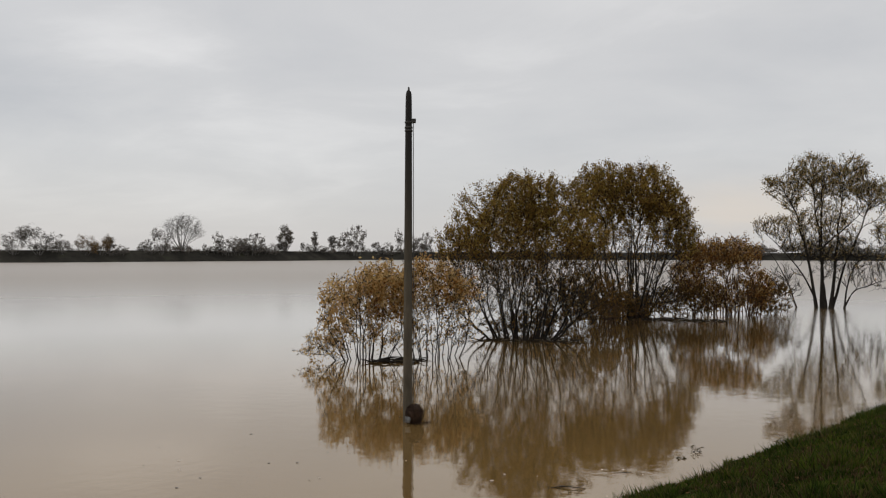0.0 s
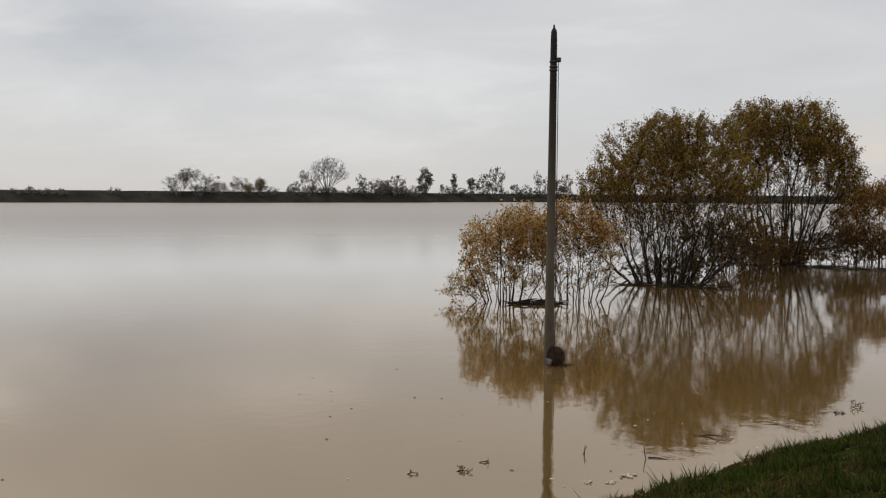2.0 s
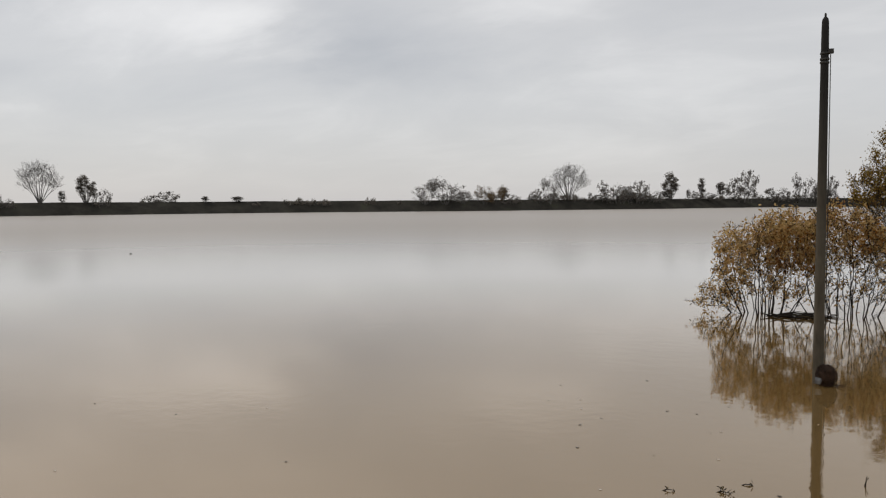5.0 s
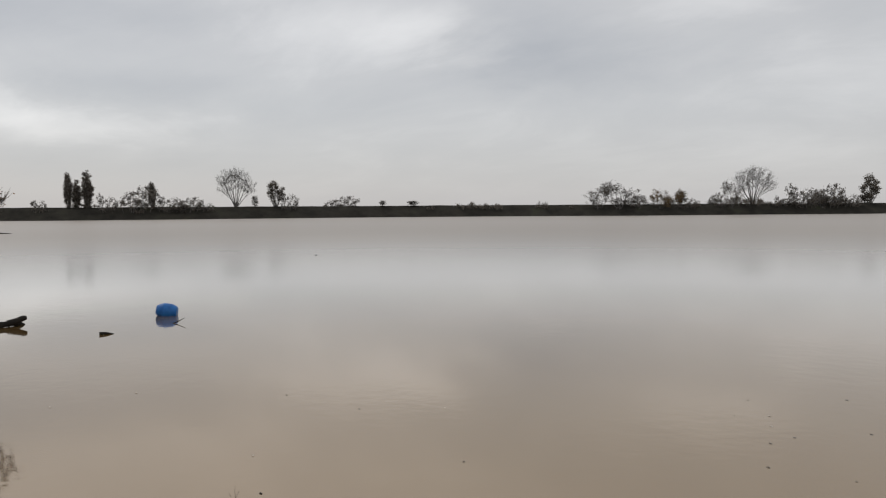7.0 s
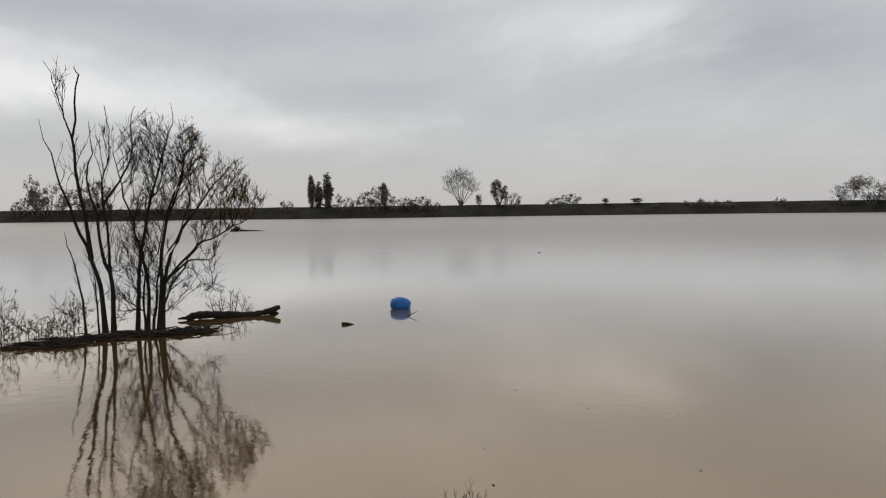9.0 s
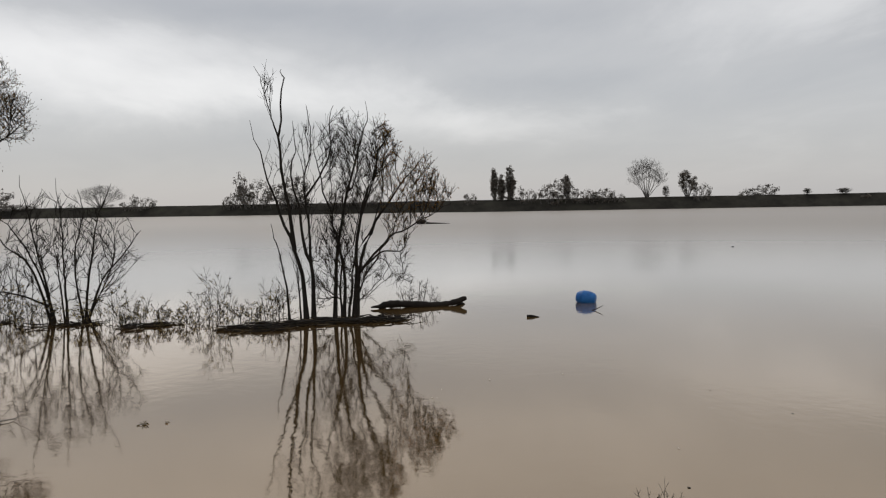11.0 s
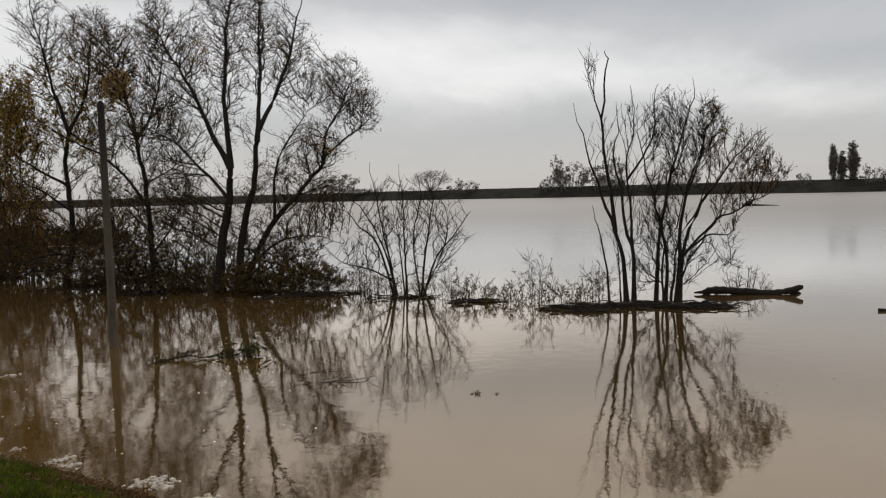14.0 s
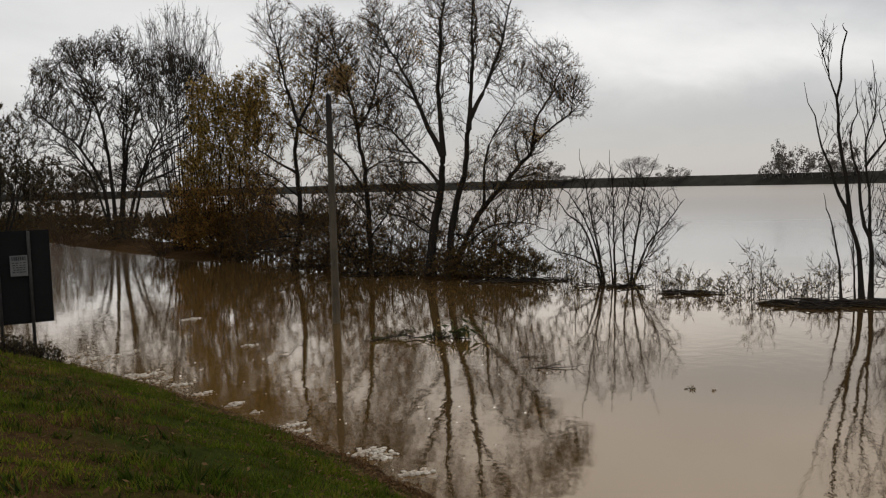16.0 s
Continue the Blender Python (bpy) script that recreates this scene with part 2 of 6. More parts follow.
def ground_material():
    m, nt, p = nodes("bank_soil", 1.0, 0.03)
    pos = nt.nodes.new("ShaderNodeNewGeometry").outputs["Position"]
    fine, broad = noise_of(nt, 9.0, 6, pos, 0.7), noise_of(nt, 0.7, 4, pos)
    g = ramp_of(nt, fine, [(0.3, (0.014, 0.020, 0.003)), (0.7, (0.045, 0.056, 0.008))])
    s = ramp_of(nt, fine, [(0.3, (0.022, 0.012, 0.005)), (0.7, (0.085, 0.048, 0.020))])
    k = ramp_of(nt, broad, [(0.42, (0, 0, 0)), (0.58, (1, 1, 1))])
    mx = nt.nodes.new("ShaderNodeMix"); mx.data_type = "RGBA"
    away = nt.nodes.new("ShaderNodeVectorMath"); away.operation = "LENGTH"
    nt.links.new(pos, away.inputs[0])
    mud = nt.nodes.new("ShaderNodeMapRange")
    mud.inputs["From Min"].default_value, mud.inputs["From Max"].default_value = 19.5, 22
    nt.links.new(away.outputs["Value"], mud.inputs[0])
    most = nt.nodes.new("ShaderNodeMath"); most.operation = "MAXIMUM"
    nt.links.new(k, most.inputs[0]); nt.links.new(mud.outputs[0], most.inputs[1])
    hgt = nt.nodes.new("ShaderNodeSeparateXYZ")
    nt.links.new(pos, hgt.inputs[0])
    wet = nt.nodes.new("ShaderNodeMapRange")
    wet.inputs["From Min"].default_value, wet.inputs["From Max"].default_value = 0.20, 0.08
    nt.links.new(hgt.outputs[2], wet.inputs[0])
    edge = nt.nodes.new("ShaderNodeMath"); edge.operation = "MAXIMUM"
    nt.links.new(most.outputs[0], edge.inputs[0]); nt.links.new(wet.outputs[0], edge.inputs[1])
    k = edge.outputs[0]
    nt.links.new(k, mx.inputs[0]); nt.links.new(g, mx.inputs[6]); nt.links.new(s, mx.inputs[7])
    # grey-brown scrub on the far levee
    ln = nt.nodes.new("ShaderNodeVectorMath"); ln.operation = "LENGTH"
    nt.links.new(pos, ln.inputs[0])
    far = nt.nodes.new("ShaderNodeMapRange")
    far.inputs["From Min"].default_value, far.inputs["From Max"].default_value = 120, 180
    nt.links.new(ln.outputs["Value"], far.inputs[0])
    scrub = ramp_of(nt, noise_of(nt, 0.16, 6, pos, 0.7), [(0.36, (0.026, 0.024, 0.021)), (0.6, (0.048, 0.045, 0.037)), (0.74, (0.052, 0.056, 0.034))])
    mz = nt.nodes.new("ShaderNodeMix"); mz.data_type = "RGBA"
    nt.links.new(far.outputs[0], mz.inputs[0]); nt.links.new(mx.outputs[2], mz.inputs[6]); nt.links.new(scrub, mz.inputs[7])
    nt.links.new(mz.outputs[2], p.inputs["Base Color"])
    bump_of(nt, p, fine, 0.6, 0.04)
    return m


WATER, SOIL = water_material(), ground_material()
BARK = grainy("dark_bark", (0.010, 0.008, 0.006), (0.032, 0.026, 0.020), 14, 0.9, 0.5, (1, 1, 0.3))
# bark of the far trees, some haze of distance put into its pale grey
BARK_HAZED_GREY = grainy("hazed_grey_bark", (0.09, 0.085, 0.08), (0.18, 0.168, 0.155), 10, 0.9, 0.4, (1, 1, 0.3))
RUSSET_TWIGS = grainy("russet_twigs", (0.035, 0.020, 0.012), (0.10, 0.058, 0.034), 14, 0.9, 0.4, (1, 1, 0.3))
DRIFT = grainy("wet_driftwood", (0.008, 0.006, 0.005), (0.034, 0.027, 0.020), 9, 0.8, 0.5, (0.4, 1, 1))
FLOT = grainy("rotten_reed", (0.014, 0.008, 0.005), (0.060, 0.032, 0.018), 20, 0.9, 0.6)
STRAW = leafy("dead_reed", [(0.018, 0.012, 0.008), (0.05, 0.036, 0.02), (0.13, 0.10, 0.06)], 0.2)
LEAF_OLIVE = leafy("olive_leaves", [(0.13, 0.09, 0.022), (0.26, 0.17, 0.036), (0.38, 0.235, 0.055), (0.25, 0.20, 0.045)], 0.55)
LEAF_ORANGE = leafy("orange_leaves", [(0.38, 0.22, 0.08), (0.60, 0.38, 0.15), (0.68, 0.49, 0.23), (0.42, 0.29, 0.11)], 0.62)
LEAF_BROWN = leafy("brown_leaves", [(0.11, 0.062, 0.018), (0.20, 0.112, 0.030), (0.26, 0.145, 0.04), (0.15, 0.098, 0.027)], 0.5)
LEAF_RUST = leafy("russet_leaves", [(0.20, 0.085, 0.022), (0.33, 0.15, 0.035), (0.40, 0.20, 0.05)], 0.55)
LEAF_GREY_BROWN = leafy("grey_brown_leaves", [(0.07, 0.058, 0.042), (0.12, 0.10, 0.07), (0.16, 0.13, 0.085)], 0.4)
LEAF_PALE = leafy("pale_leaves", [(0.22, 0.16, 0.07), (0.38, 0.29, 0.13), (0.22, 0.175, 0.07)], 0.55)
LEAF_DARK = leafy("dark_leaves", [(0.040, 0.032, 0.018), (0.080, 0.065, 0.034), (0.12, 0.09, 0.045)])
LEAF_GREEN = leafy("green_leaves", [(0.03, 0.04, 0.014), (0.055, 0.065, 0.022), (0.08, 0.08, 0.03)])
# the dimmer light over the right bank is put into this darker green
GRASS_DIM = leafy("dim_grass_blades", [(0.018, 0.030, 0.005), (0.038, 0.066, 0.008), (0.072, 0.105, 0.012), (0.105, 0.084, 0.03)], 0.35, 0.9)
# left bank's shorter grass, its brighter light put into a lighter green
GRASS_SHORT_LIT = leafy("lit_short_grass", [(0.06, 0.10, 0.010), (0.11, 0.165, 0.013), (0.165, 0.20, 0.022), (0.22, 0.16, 0.045)], 0.4, 1.0)
GRASS_BROWN = leafy("brown_stalks", [(0.03, 0.018, 0.008), (0.07, 0.045, 0.02), (0.13, 0.09, 0.045)], 0.25)
GRASS_DEAD = leafy("dead_grass", [(0.06, 0.030, 0.012), (0.14, 0.075, 0.030), (0.22, 0.135, 0.06)], 0.35)


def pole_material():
    """Weathered timber: nearly black towards the top, grey-brown lower down."""
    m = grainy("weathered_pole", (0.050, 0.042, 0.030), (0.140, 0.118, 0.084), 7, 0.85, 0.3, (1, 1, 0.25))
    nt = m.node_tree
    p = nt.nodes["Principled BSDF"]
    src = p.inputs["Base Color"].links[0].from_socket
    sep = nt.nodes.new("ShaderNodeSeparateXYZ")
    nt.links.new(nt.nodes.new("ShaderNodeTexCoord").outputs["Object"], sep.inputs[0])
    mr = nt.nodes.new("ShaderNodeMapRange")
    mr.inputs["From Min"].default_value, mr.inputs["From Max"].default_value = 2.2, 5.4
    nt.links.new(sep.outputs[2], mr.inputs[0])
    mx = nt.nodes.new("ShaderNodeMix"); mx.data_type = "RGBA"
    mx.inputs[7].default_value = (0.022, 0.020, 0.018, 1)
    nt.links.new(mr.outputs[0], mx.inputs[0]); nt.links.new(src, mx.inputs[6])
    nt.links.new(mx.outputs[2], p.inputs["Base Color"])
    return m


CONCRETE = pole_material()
METAL = grainy("dark_metal", (0.025, 0.024, 0.022), (0.06, 0.056, 0.05), 12, 0.6, 0.15)
BLACK = grainy("black_board", (0.004, 0.004, 0.004), (0.009, 0.009, 0.009), 5, 0.9, 0.1)
PAPER = grainy("weathered_paper", (0.10, 0.10, 0.10), (0.20, 0.20, 0.195), 12, 0.9, 0.1)
INK = grainy("faded_ink", (0.03, 0.03, 0.03), (0.06, 0.06, 0.06), 9, 0.9, 0.0)
FOAM = grainy("dirty_foam", (0.34, 0.24, 0.14), (0.88, 0.83, 0.74), 34, 0.95, 0.6)
BLUE = grainy("blue_plastic", (0.010, 0.10, 0.34), (0.03, 0.19, 0.52), 5, 0.4, 0.08)


# ---- mesh helpers ----
rng = np.random.default_rng(7)


def mesh_of(name, verts, faces, mat, smooth=True):
    """A mesh from arrays; all faces have the same number of corners."""
    verts, faces = np.asarray(verts, np.float32), np.asarray(faces, np.int32)
    me = bpy.data.meshes.new(name)
    k = faces.shape[1]
    me.vertices.add(len(verts)); me.vertices.foreach_set("co", verts.ravel())
    me.loops.add(faces.size); me.loops.foreach_set("vertex_index", faces.ravel())
    me.polygons.add(len(faces)); me.polygons.foreach_set("loop_start", np.arange(0, faces.size, k, dtype=np.int32))
    me.polygons.foreach_set("use_smooth", np.full(len(faces), smooth))
    me.materials.append(mat)
    me.update(calc_edges=True)
    return me


def tubes(P, R, sides):
    """Tapered tubes: P (m, n, 3) points, R (m, n) radii."""
    m, n, _ = P.shape
    T = np.gradient(P, axis=1)
    T /= np.linalg.norm(T, axis=2, keepdims=True) + 1e-9
    ref = np.where(np.abs(T[..., 2:3]) > 0.9, np.array([1.0, 0, 0]), np.array([0, 0, 1.0]))
    U = np.cross(T, ref); U /= np.linalg.norm(U, axis=2, keepdims=True) + 1e-9
    V = np.cross(T, U)
    a = np.arange(sides) * 2 * np.pi / sides
    ring = P[:, :, None] + R[:, :, None, None] * (np.cos(a)[:, None] * U[:, :, None] + np.sin(a)[:, None] * V[:, :, None])
    idx = np.arange(m * n * sides).reshape(m, n, sides)
    a0, a1 = idx[:, :-1], idx[:, 1:]
    f = np.stack([a0, np.roll(a0, -1, 2), np.roll(a1, -1, 2), a1], -1).reshape(-1, 4)
    return ring.reshape(-1, 3), f


def join(parts):
    vs, fs, o = [], [], 0
    for v, f in parts:
        vs.append(v); fs.append(f + o); o += len(v)
    return np.concatenate(vs), np.concatenate(fs)


def branch(P, R, k, s0, s1, ang, length, up, n=5, wander=0.06, thin=0.6, tip=0.004):
    """k side branches on every branch of P, between s0 and s1 of its length."""
    m, N, _ = P.shape
    s = rng.uniform(s0, s1, (m, k))
    i = s * (N - 1)
    j = np.clip(i.astype(int), 0, N - 2)
    w = (i - j)[..., None]
    rows = np.arange(m)[:, None]
    p0 = P[rows, j] * (1 - w) + P[rows, j + 1] * w
    r0 = (R[rows, j] * (1 - w[..., 0]) + R[rows, j + 1] * w[..., 0]) * thin
    t = P[rows, j + 1] - P[rows, j]
    t /= np.linalg.norm(t, axis=2, keepdims=True) + 1e-9
    v = rng.normal(size=t.shape)
    v -= (v * t).sum(2, keepdims=True) * t
    v /= np.linalg.norm(v, axis=2, keepdims=True) + 1e-9
    a = np.radians(rng.uniform(ang * 0.6, ang * 1.3, (m, k)))[..., None]
    d = t * np.cos(a) + v * np.sin(a)
    d[..., 2] += up
    d /= np.linalg.norm(d, axis=2, keepdims=True)
    plen = np.linalg.norm(np.diff(P, axis=1), axis=2).sum(1)
    ln = (length * plen[:, None] * (1.1 - 0.65 * s) * rng.uniform(0.55, 1.25, (m, k)))[..., None, None]
    q = np.linspace(0, 1, n)[None, None, :, None]
    wob = np.cumsum(rng.normal(0, wander, (m, k, n, 3)), 2); wob -= wob[:, :, :1]
    pts = p0[:, :, None] + d[:, :, None] * ln * q + wob * ln * q ** 0.5
    pts[..., 2] += (up * 0.35 * ln * q ** 2)[..., 0]
    rad = np.maximum(r0, tip)[:, :, None] * (1 - q[..., 0]) + tip * q[..., 0]
    return pts.reshape(-1, n, 3), rad.reshape(-1, n)


def leaves(P, count, size, keep=None, flat=0.4, three=False, fluff=0.0):
    """count leaf blades scattered along the twigs P; keep(points) thins them."""
    m, n, _ = P.shape
    count = int(count)
    bare = rng.uniform(size=m) ** 1.2 + 0.05
    i = rng.choice(m, count, p=bare / bare.sum())
    s = rng.uniform(0.15, 1, count) * (n - 1)
    j = np.clip(s.astype(int), 0, n - 2)
    w = (s - j)[:, None]
    c = P[i, j] * (1 - w) + P[i, j + 1] * w + rng.normal(0, 1, (count, 3)) * fluff
    if keep is not None:
        ok = keep(c)
        c = c[ok]
    k = len(c)
    ax = rng.normal(size=(k, 3)); ax[:, 2] -= 0.3
    ax /= np.linalg.norm(ax, axis=1, keepdims=True)
    sd = np.cross(ax, rng.normal(size=(k, 3))); sd /= np.linalg.norm(sd, axis=1, keepdims=True) + 1e-9
    ln = (size * rng.uniform(0.6, 1.3, k))[:, None]
    if three:
        v = np.stack([c - sd * ln * 0.35, c + sd * ln * 0.35, c + ax * ln], 1)
        return v.reshape(-1, 3), np.arange(k * 3).reshape(-1, 3)
    v = np.stack([c, c + ax * ln * 0.5 + sd * ln * flat * 0.5, c + ax * ln, c + ax * ln * 0.5 - sd * ln * flat * 0.5], 1)
    return v.reshape(-1, 3), np.arange(k * 4).reshape(-1, 4)


def part(name, me_or_bm, material, parent, label="", at=None):
    """Links a mesh or a bmesh as one part of a thing."""
    if isinstance(me_or_bm, bmesh.types.BMesh):
        me = bpy.data.meshes.new(name)
        me_or_bm.to_mesh(me)
        me_or_bm.free()
        me.materials.append(material)
    else:
        me = me_or_bm
    ob = new(name, me)
    ob.parent = parent
    if at is not None:
        ob.matrix_basis = at
    return tagged(ob, label)


def thing(name, label, category, m, group="", kind=""):
    ob = new(name)
    ob.matrix_basis = m
    ob.empty_display_size = 0.2
    return tagged(ob, label, category, group, kind)


def curve_through(p0, pm, p1, n):
    """A bent line through three points."""
    p0, pm, p1 = map(np.asarray, (p0, pm, p1))
    t = np.linspace(0, 1, n)[:, None]
    c = 2 * pm - 0.5 * (p0 + p1)
    return (1 - t) ** 2 * p0 + 2 * t * (1 - t) * c + t ** 2 * p1


# ---- ground: one sheet with the near bank, the river bed and the far levee ----
SHORE = np.array([(20, 30), (12, 22.0), (8.0, 18.05), (4.8, 14.3), (2.9, 12.3), (1.4, 10.75), (0, 9.15), (-2.4, 6.4), (-4.8, 2.9),
                  (-6.7, -0.4), (-8.2, -3.5), (-9.4, -5.3), (-10.4, -7.3), (-11.7, -10.3), (-12.7, -13.2), (-15, -18), (-20, -26), (-40, -60)], float)
SPIT = np.array([(-21.6, 5.0), (-22.4, 1), (-24.5, -2.0), (-26.6, -5), (-27.6, -10), (-29.0, -15), (-34.6, -24.4), (-42.5, -38.0), (-50, -50), (-72, -77)], float)
BACK = np.array([(-57.5, -31), (-58.5, -41), (-59.0, -52), (-59.5, -67), (-62, -80)], float)
BANK_B = [-60, -20, 10, 16, 23, 30, 40, 52, 62, 70, 75, 82, 88, 95, 102, 120, 140, 200]
BANK_D = [490, 440, 365, 320, 295, 275, 272, 262, 256, 258, 272, 277, 290, 320, 350, 420, 450, 480]


def bank_d(b):
    return np.interp(b, BANK_B, BANK_D)


def to_line(x, y, line):
    """Distance from a line of points, the side (+ to the right of its run) and the share of the way along it."""
    best, side, along = np.full(x.shape, 1e9), np.zeros(x.shape), np.zeros(x.shape)
    for i, ((ax, ay), (bx, by)) in enumerate(zip(line[:-1], line[1:])):
        dx, dy = bx - ax, by - ay
        t = np.clip(((x - ax) * dx + (y - ay) * dy) / (dx * dx + dy * dy), 0, 1)
        d = np.hypot(x - ax - t * dx, y - ay - t * dy)
        k = d < best
        best = np.where(k, d, best)
        side = np.where(k, np.sign((y - ay) * dx - (x - ax) * dy), side)
        along = np.where(k, i + t, along)
    return best, side, along


def rumple(x, y, s):
    return (np.sin(x * s * 1.3 + 1.1 * np.sin(y * s * 0.7)) * np.cos(y * s * 1.1 + 0.8 * np.sin(x * s * 0.9)) + 0.5 * np.sin(x * s * 2.9 + y * s * 2.3)) / 1.5


def ground_z(x, y):
    x, y = np.asarray(x, float), np.asarray(y, float)
    d, side, _ = to_line(x, y, SHORE)
    d = d * np.where(side > 0, 1, -1) + 0.12 * rumple(x, y, 1.5) * np.exp(-d / 6)
    z = np.where(d > 0, 2.0 * np.tanh(0.22 * np.maximum(d, 0)), -2.2 * np.tanh(0.2 * np.maximum(-d, 0)))
    z = z + np.where(d > 0, 0.035 * rumple(x, y, 3.1) * np.clip(d, 0, 1), 0)
    e, _, al = to_line(x, y, SPIT)
    crest = np.interp(al, [0, 2.5, 3.2, 4.0, 4.3, 5.5, 6.0, 9], [-0.6, -0.5, -0.02, 0.08, -0.2, -0.2, 0.25, 0.5])
    wide = np.interp(al, [0, 3, 4, 6, 9], [0.9, 1.1, 1.6, 2.0, 3.0])
    z = np.maximum(z, (crest + 2) * np.exp(-(e / wide / 1.6) ** 4) - 2 + 0.08 * rumple(x, y, 1.2))
    e2, _, _ = to_line(x, y, BACK)
    z = np.maximum(z, 2.15 * np.exp(-(e2 / 2.6) ** 4) - 2 + 0.08 * rumple(x, y, 1.0))
    r = np.hypot(x, y)
    q = r / bank_d(np.degrees(np.arctan2(-x, y)))
    lev = np.interp(q, [0.97, 0.998, 1.0, 1.028, 1.042, 1.08, 1.2], [-2, -0.4, 0.0, 3.75, 3.8, 2.0, 1.4])
    return np.where(q > 0.97, lev + np.where(q > 1.0, 0.12 * rumple(x, y, 0.35), 0), z)


def build_ground():
    ang = np.radians(np.arange(-180, 180, 1.0))
    near = np.concatenate([np.arange(0.4, 14, 0.3), np.arange(14, 60, 0.8), np.geomspace(62, 200, 14)])
    qs = [0.97, 0.985, 0.998, 1.0, 1.006, 1.014, 1.022, 1.028, 1.035, 1.042, 1.055, 1.08, 1.2, 1.7, 3.5, 9]
    b = np.degrees(ang)
    rows = [np.full(len(ang), r) for r in near] + [bank_d(b) * q for q in qs]
    Rr = np.array(rows)
    x, y = -Rr * np.sin(ang), Rr * np.cos(ang)
    z = ground_z(x, y)
    v = np.stack([x, y, z], -1).reshape(-1, 3)
    n, m = Rr.shape
    idx = np.arange(n * m).reshape(n, m)
    f = np.stack([idx[:-1], np.roll(idx, -1, 1)[:-1], np.roll(idx, -1, 1)[1:], idx[1:]], -1).reshape(-1, 4)
    v = np.concatenate([v, [[0, 0, float(ground_z(0, 0))]]])
    me = mesh_of("ground", v, f[:, ::-1], SOIL)
    bm = bmesh.new(); bm.from_mesh(me); bm.verts.ensure_lookup_table()
    c = bm.verts[len(v) - 1]
    for i in range(m):
        bm.faces.new((bm.verts[i], bm.verts[(i + 1) % m], c))
    bmesh.ops.recalc_face_normals(bm, faces=bm.faces[:])
    if bm.faces[0].normal.z < 0:
        bmesh.ops.reverse_faces(bm, faces=bm.faces[:])
    bm.to_mesh(me); bm.free()
    return tagged(new("ground", me), "grassy river bank, silty bed and far levee", "ground", kind="structure")


build_ground()


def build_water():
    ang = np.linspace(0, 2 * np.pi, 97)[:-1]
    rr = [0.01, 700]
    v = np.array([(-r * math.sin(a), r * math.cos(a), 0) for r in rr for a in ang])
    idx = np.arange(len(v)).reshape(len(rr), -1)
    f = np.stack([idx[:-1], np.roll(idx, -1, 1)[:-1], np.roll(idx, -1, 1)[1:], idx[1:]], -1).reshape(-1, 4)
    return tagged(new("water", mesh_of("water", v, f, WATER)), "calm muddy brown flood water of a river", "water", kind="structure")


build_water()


# ---- trees ----
def lobes_sample(crown, n, out=0.42):
    """n points in a crown of ellipsoid lobes (x, y, z, half width, half depth, half height, share), thicker towards the outside."""
    share = np.array([c[6] for c in crown], float)
    pick = rng.choice(len(crown), n, p=share / share.sum())
    C = np.array([c[:6] for c in crown])[pick]
    v = rng.normal(size=(n, 3)); v /= np.linalg.norm(v, axis=1, keepdims=True)
    return C[:, :3] + C[:, 3:] * v * (rng.uniform(size=(n, 1)) ** out)


def colonize(nodes, ids, goals, step, kill, up=0.03, steep=0.8, jitter=0.12, rounds=60):
    """Branches that grow from the nodes towards the goals and fork on the way: places, parents and stems of all nodes, old ones first."""
    pos, parent, ids = nodes.copy(), np.full(len(nodes), -1), ids.copy()

    def cost(g, p):
        d = g[:, None] - p[None]
        out = np.hypot(d[..., 0], d[..., 1])
        return np.hypot(out, d[..., 2]) + 1.6 * np.maximum(0, steep * out - d[..., 2])

    c = cost(goals, pos)
    near, dist = c.argmin(1), c.min(1)
    stale = np.zeros(len(goals), int)
    for _ in range(rounds):
        act = np.flatnonzero((np.linalg.norm(goals - pos[near], axis=1) > kill) & (stale < 3))
        if not len(act):
            break
        d = goals[act] - pos[near[act]]
        d /= np.linalg.norm(d, axis=1, keepdims=True) + 1e-9
        src, inv = np.unique(near[act], return_inverse=True)
        way = np.zeros((len(src), 3))
        np.add.at(way, inv, d)
        way /= np.linalg.norm(way, axis=1, keepdims=True) + 1e-9
        way += rng.normal(0, jitter, way.shape)
        way[:, 2] += up
        way /= np.linalg.norm(way, axis=1, keepdims=True) + 1e-9
        fresh = pos[src] + way * step
        e = cost(goals[act], fresh)
        j, m = e.argmin(1), e.min(1)
        won = m < dist[act]
        keep = np.unique(j[won])
        stale[act] = np.where(won, 0, stale[act] + 1)
        back = np.full(len(fresh), -1); back[keep] = len(pos) + np.arange(len(keep))
        near[act[won]], dist[act[won]] = back[j[won]], m[won]
        pos, parent, ids = np.concatenate([pos, fresh[keep]]), np.concatenate([parent, src[keep]]), np.concatenate([ids, ids[src[keep]]])
    return pos, parent, ids


def chains(pos, parent, old, rads, tip, power=2.0):
    """Cuts a grown tree into lines from fork to tip, thick where much hangs on them: (points, radii, node at the root) of each."""
    n = len(pos)
    mass, main = np.zeros(n), np.full(n, -1)
    best = np.zeros(n)
    for i in range(n - 1, old - 1, -1):
        mass[i] = max(mass[i], tip ** power)
        p = parent[i]
        mass[p] += mass[i]
        if mass[i] > best[p]:
            best[p], main[p] = mass[i], i
    r = mass ** (1 / power)
    out = []
    for i in range(old, n):
        p = parent[i]
        if p >= old and main[p] == i:
            continue
        line, k = [p], i
        while k >= 0:
            line.append(k); k = main[k]
        w = r[line]
        top = rads[p] * 0.7 if p < old else r[p]
        w[0] = w[1]
        out.append((pos[line], np.minimum(w, max(top, tip)), p))
    return out, r


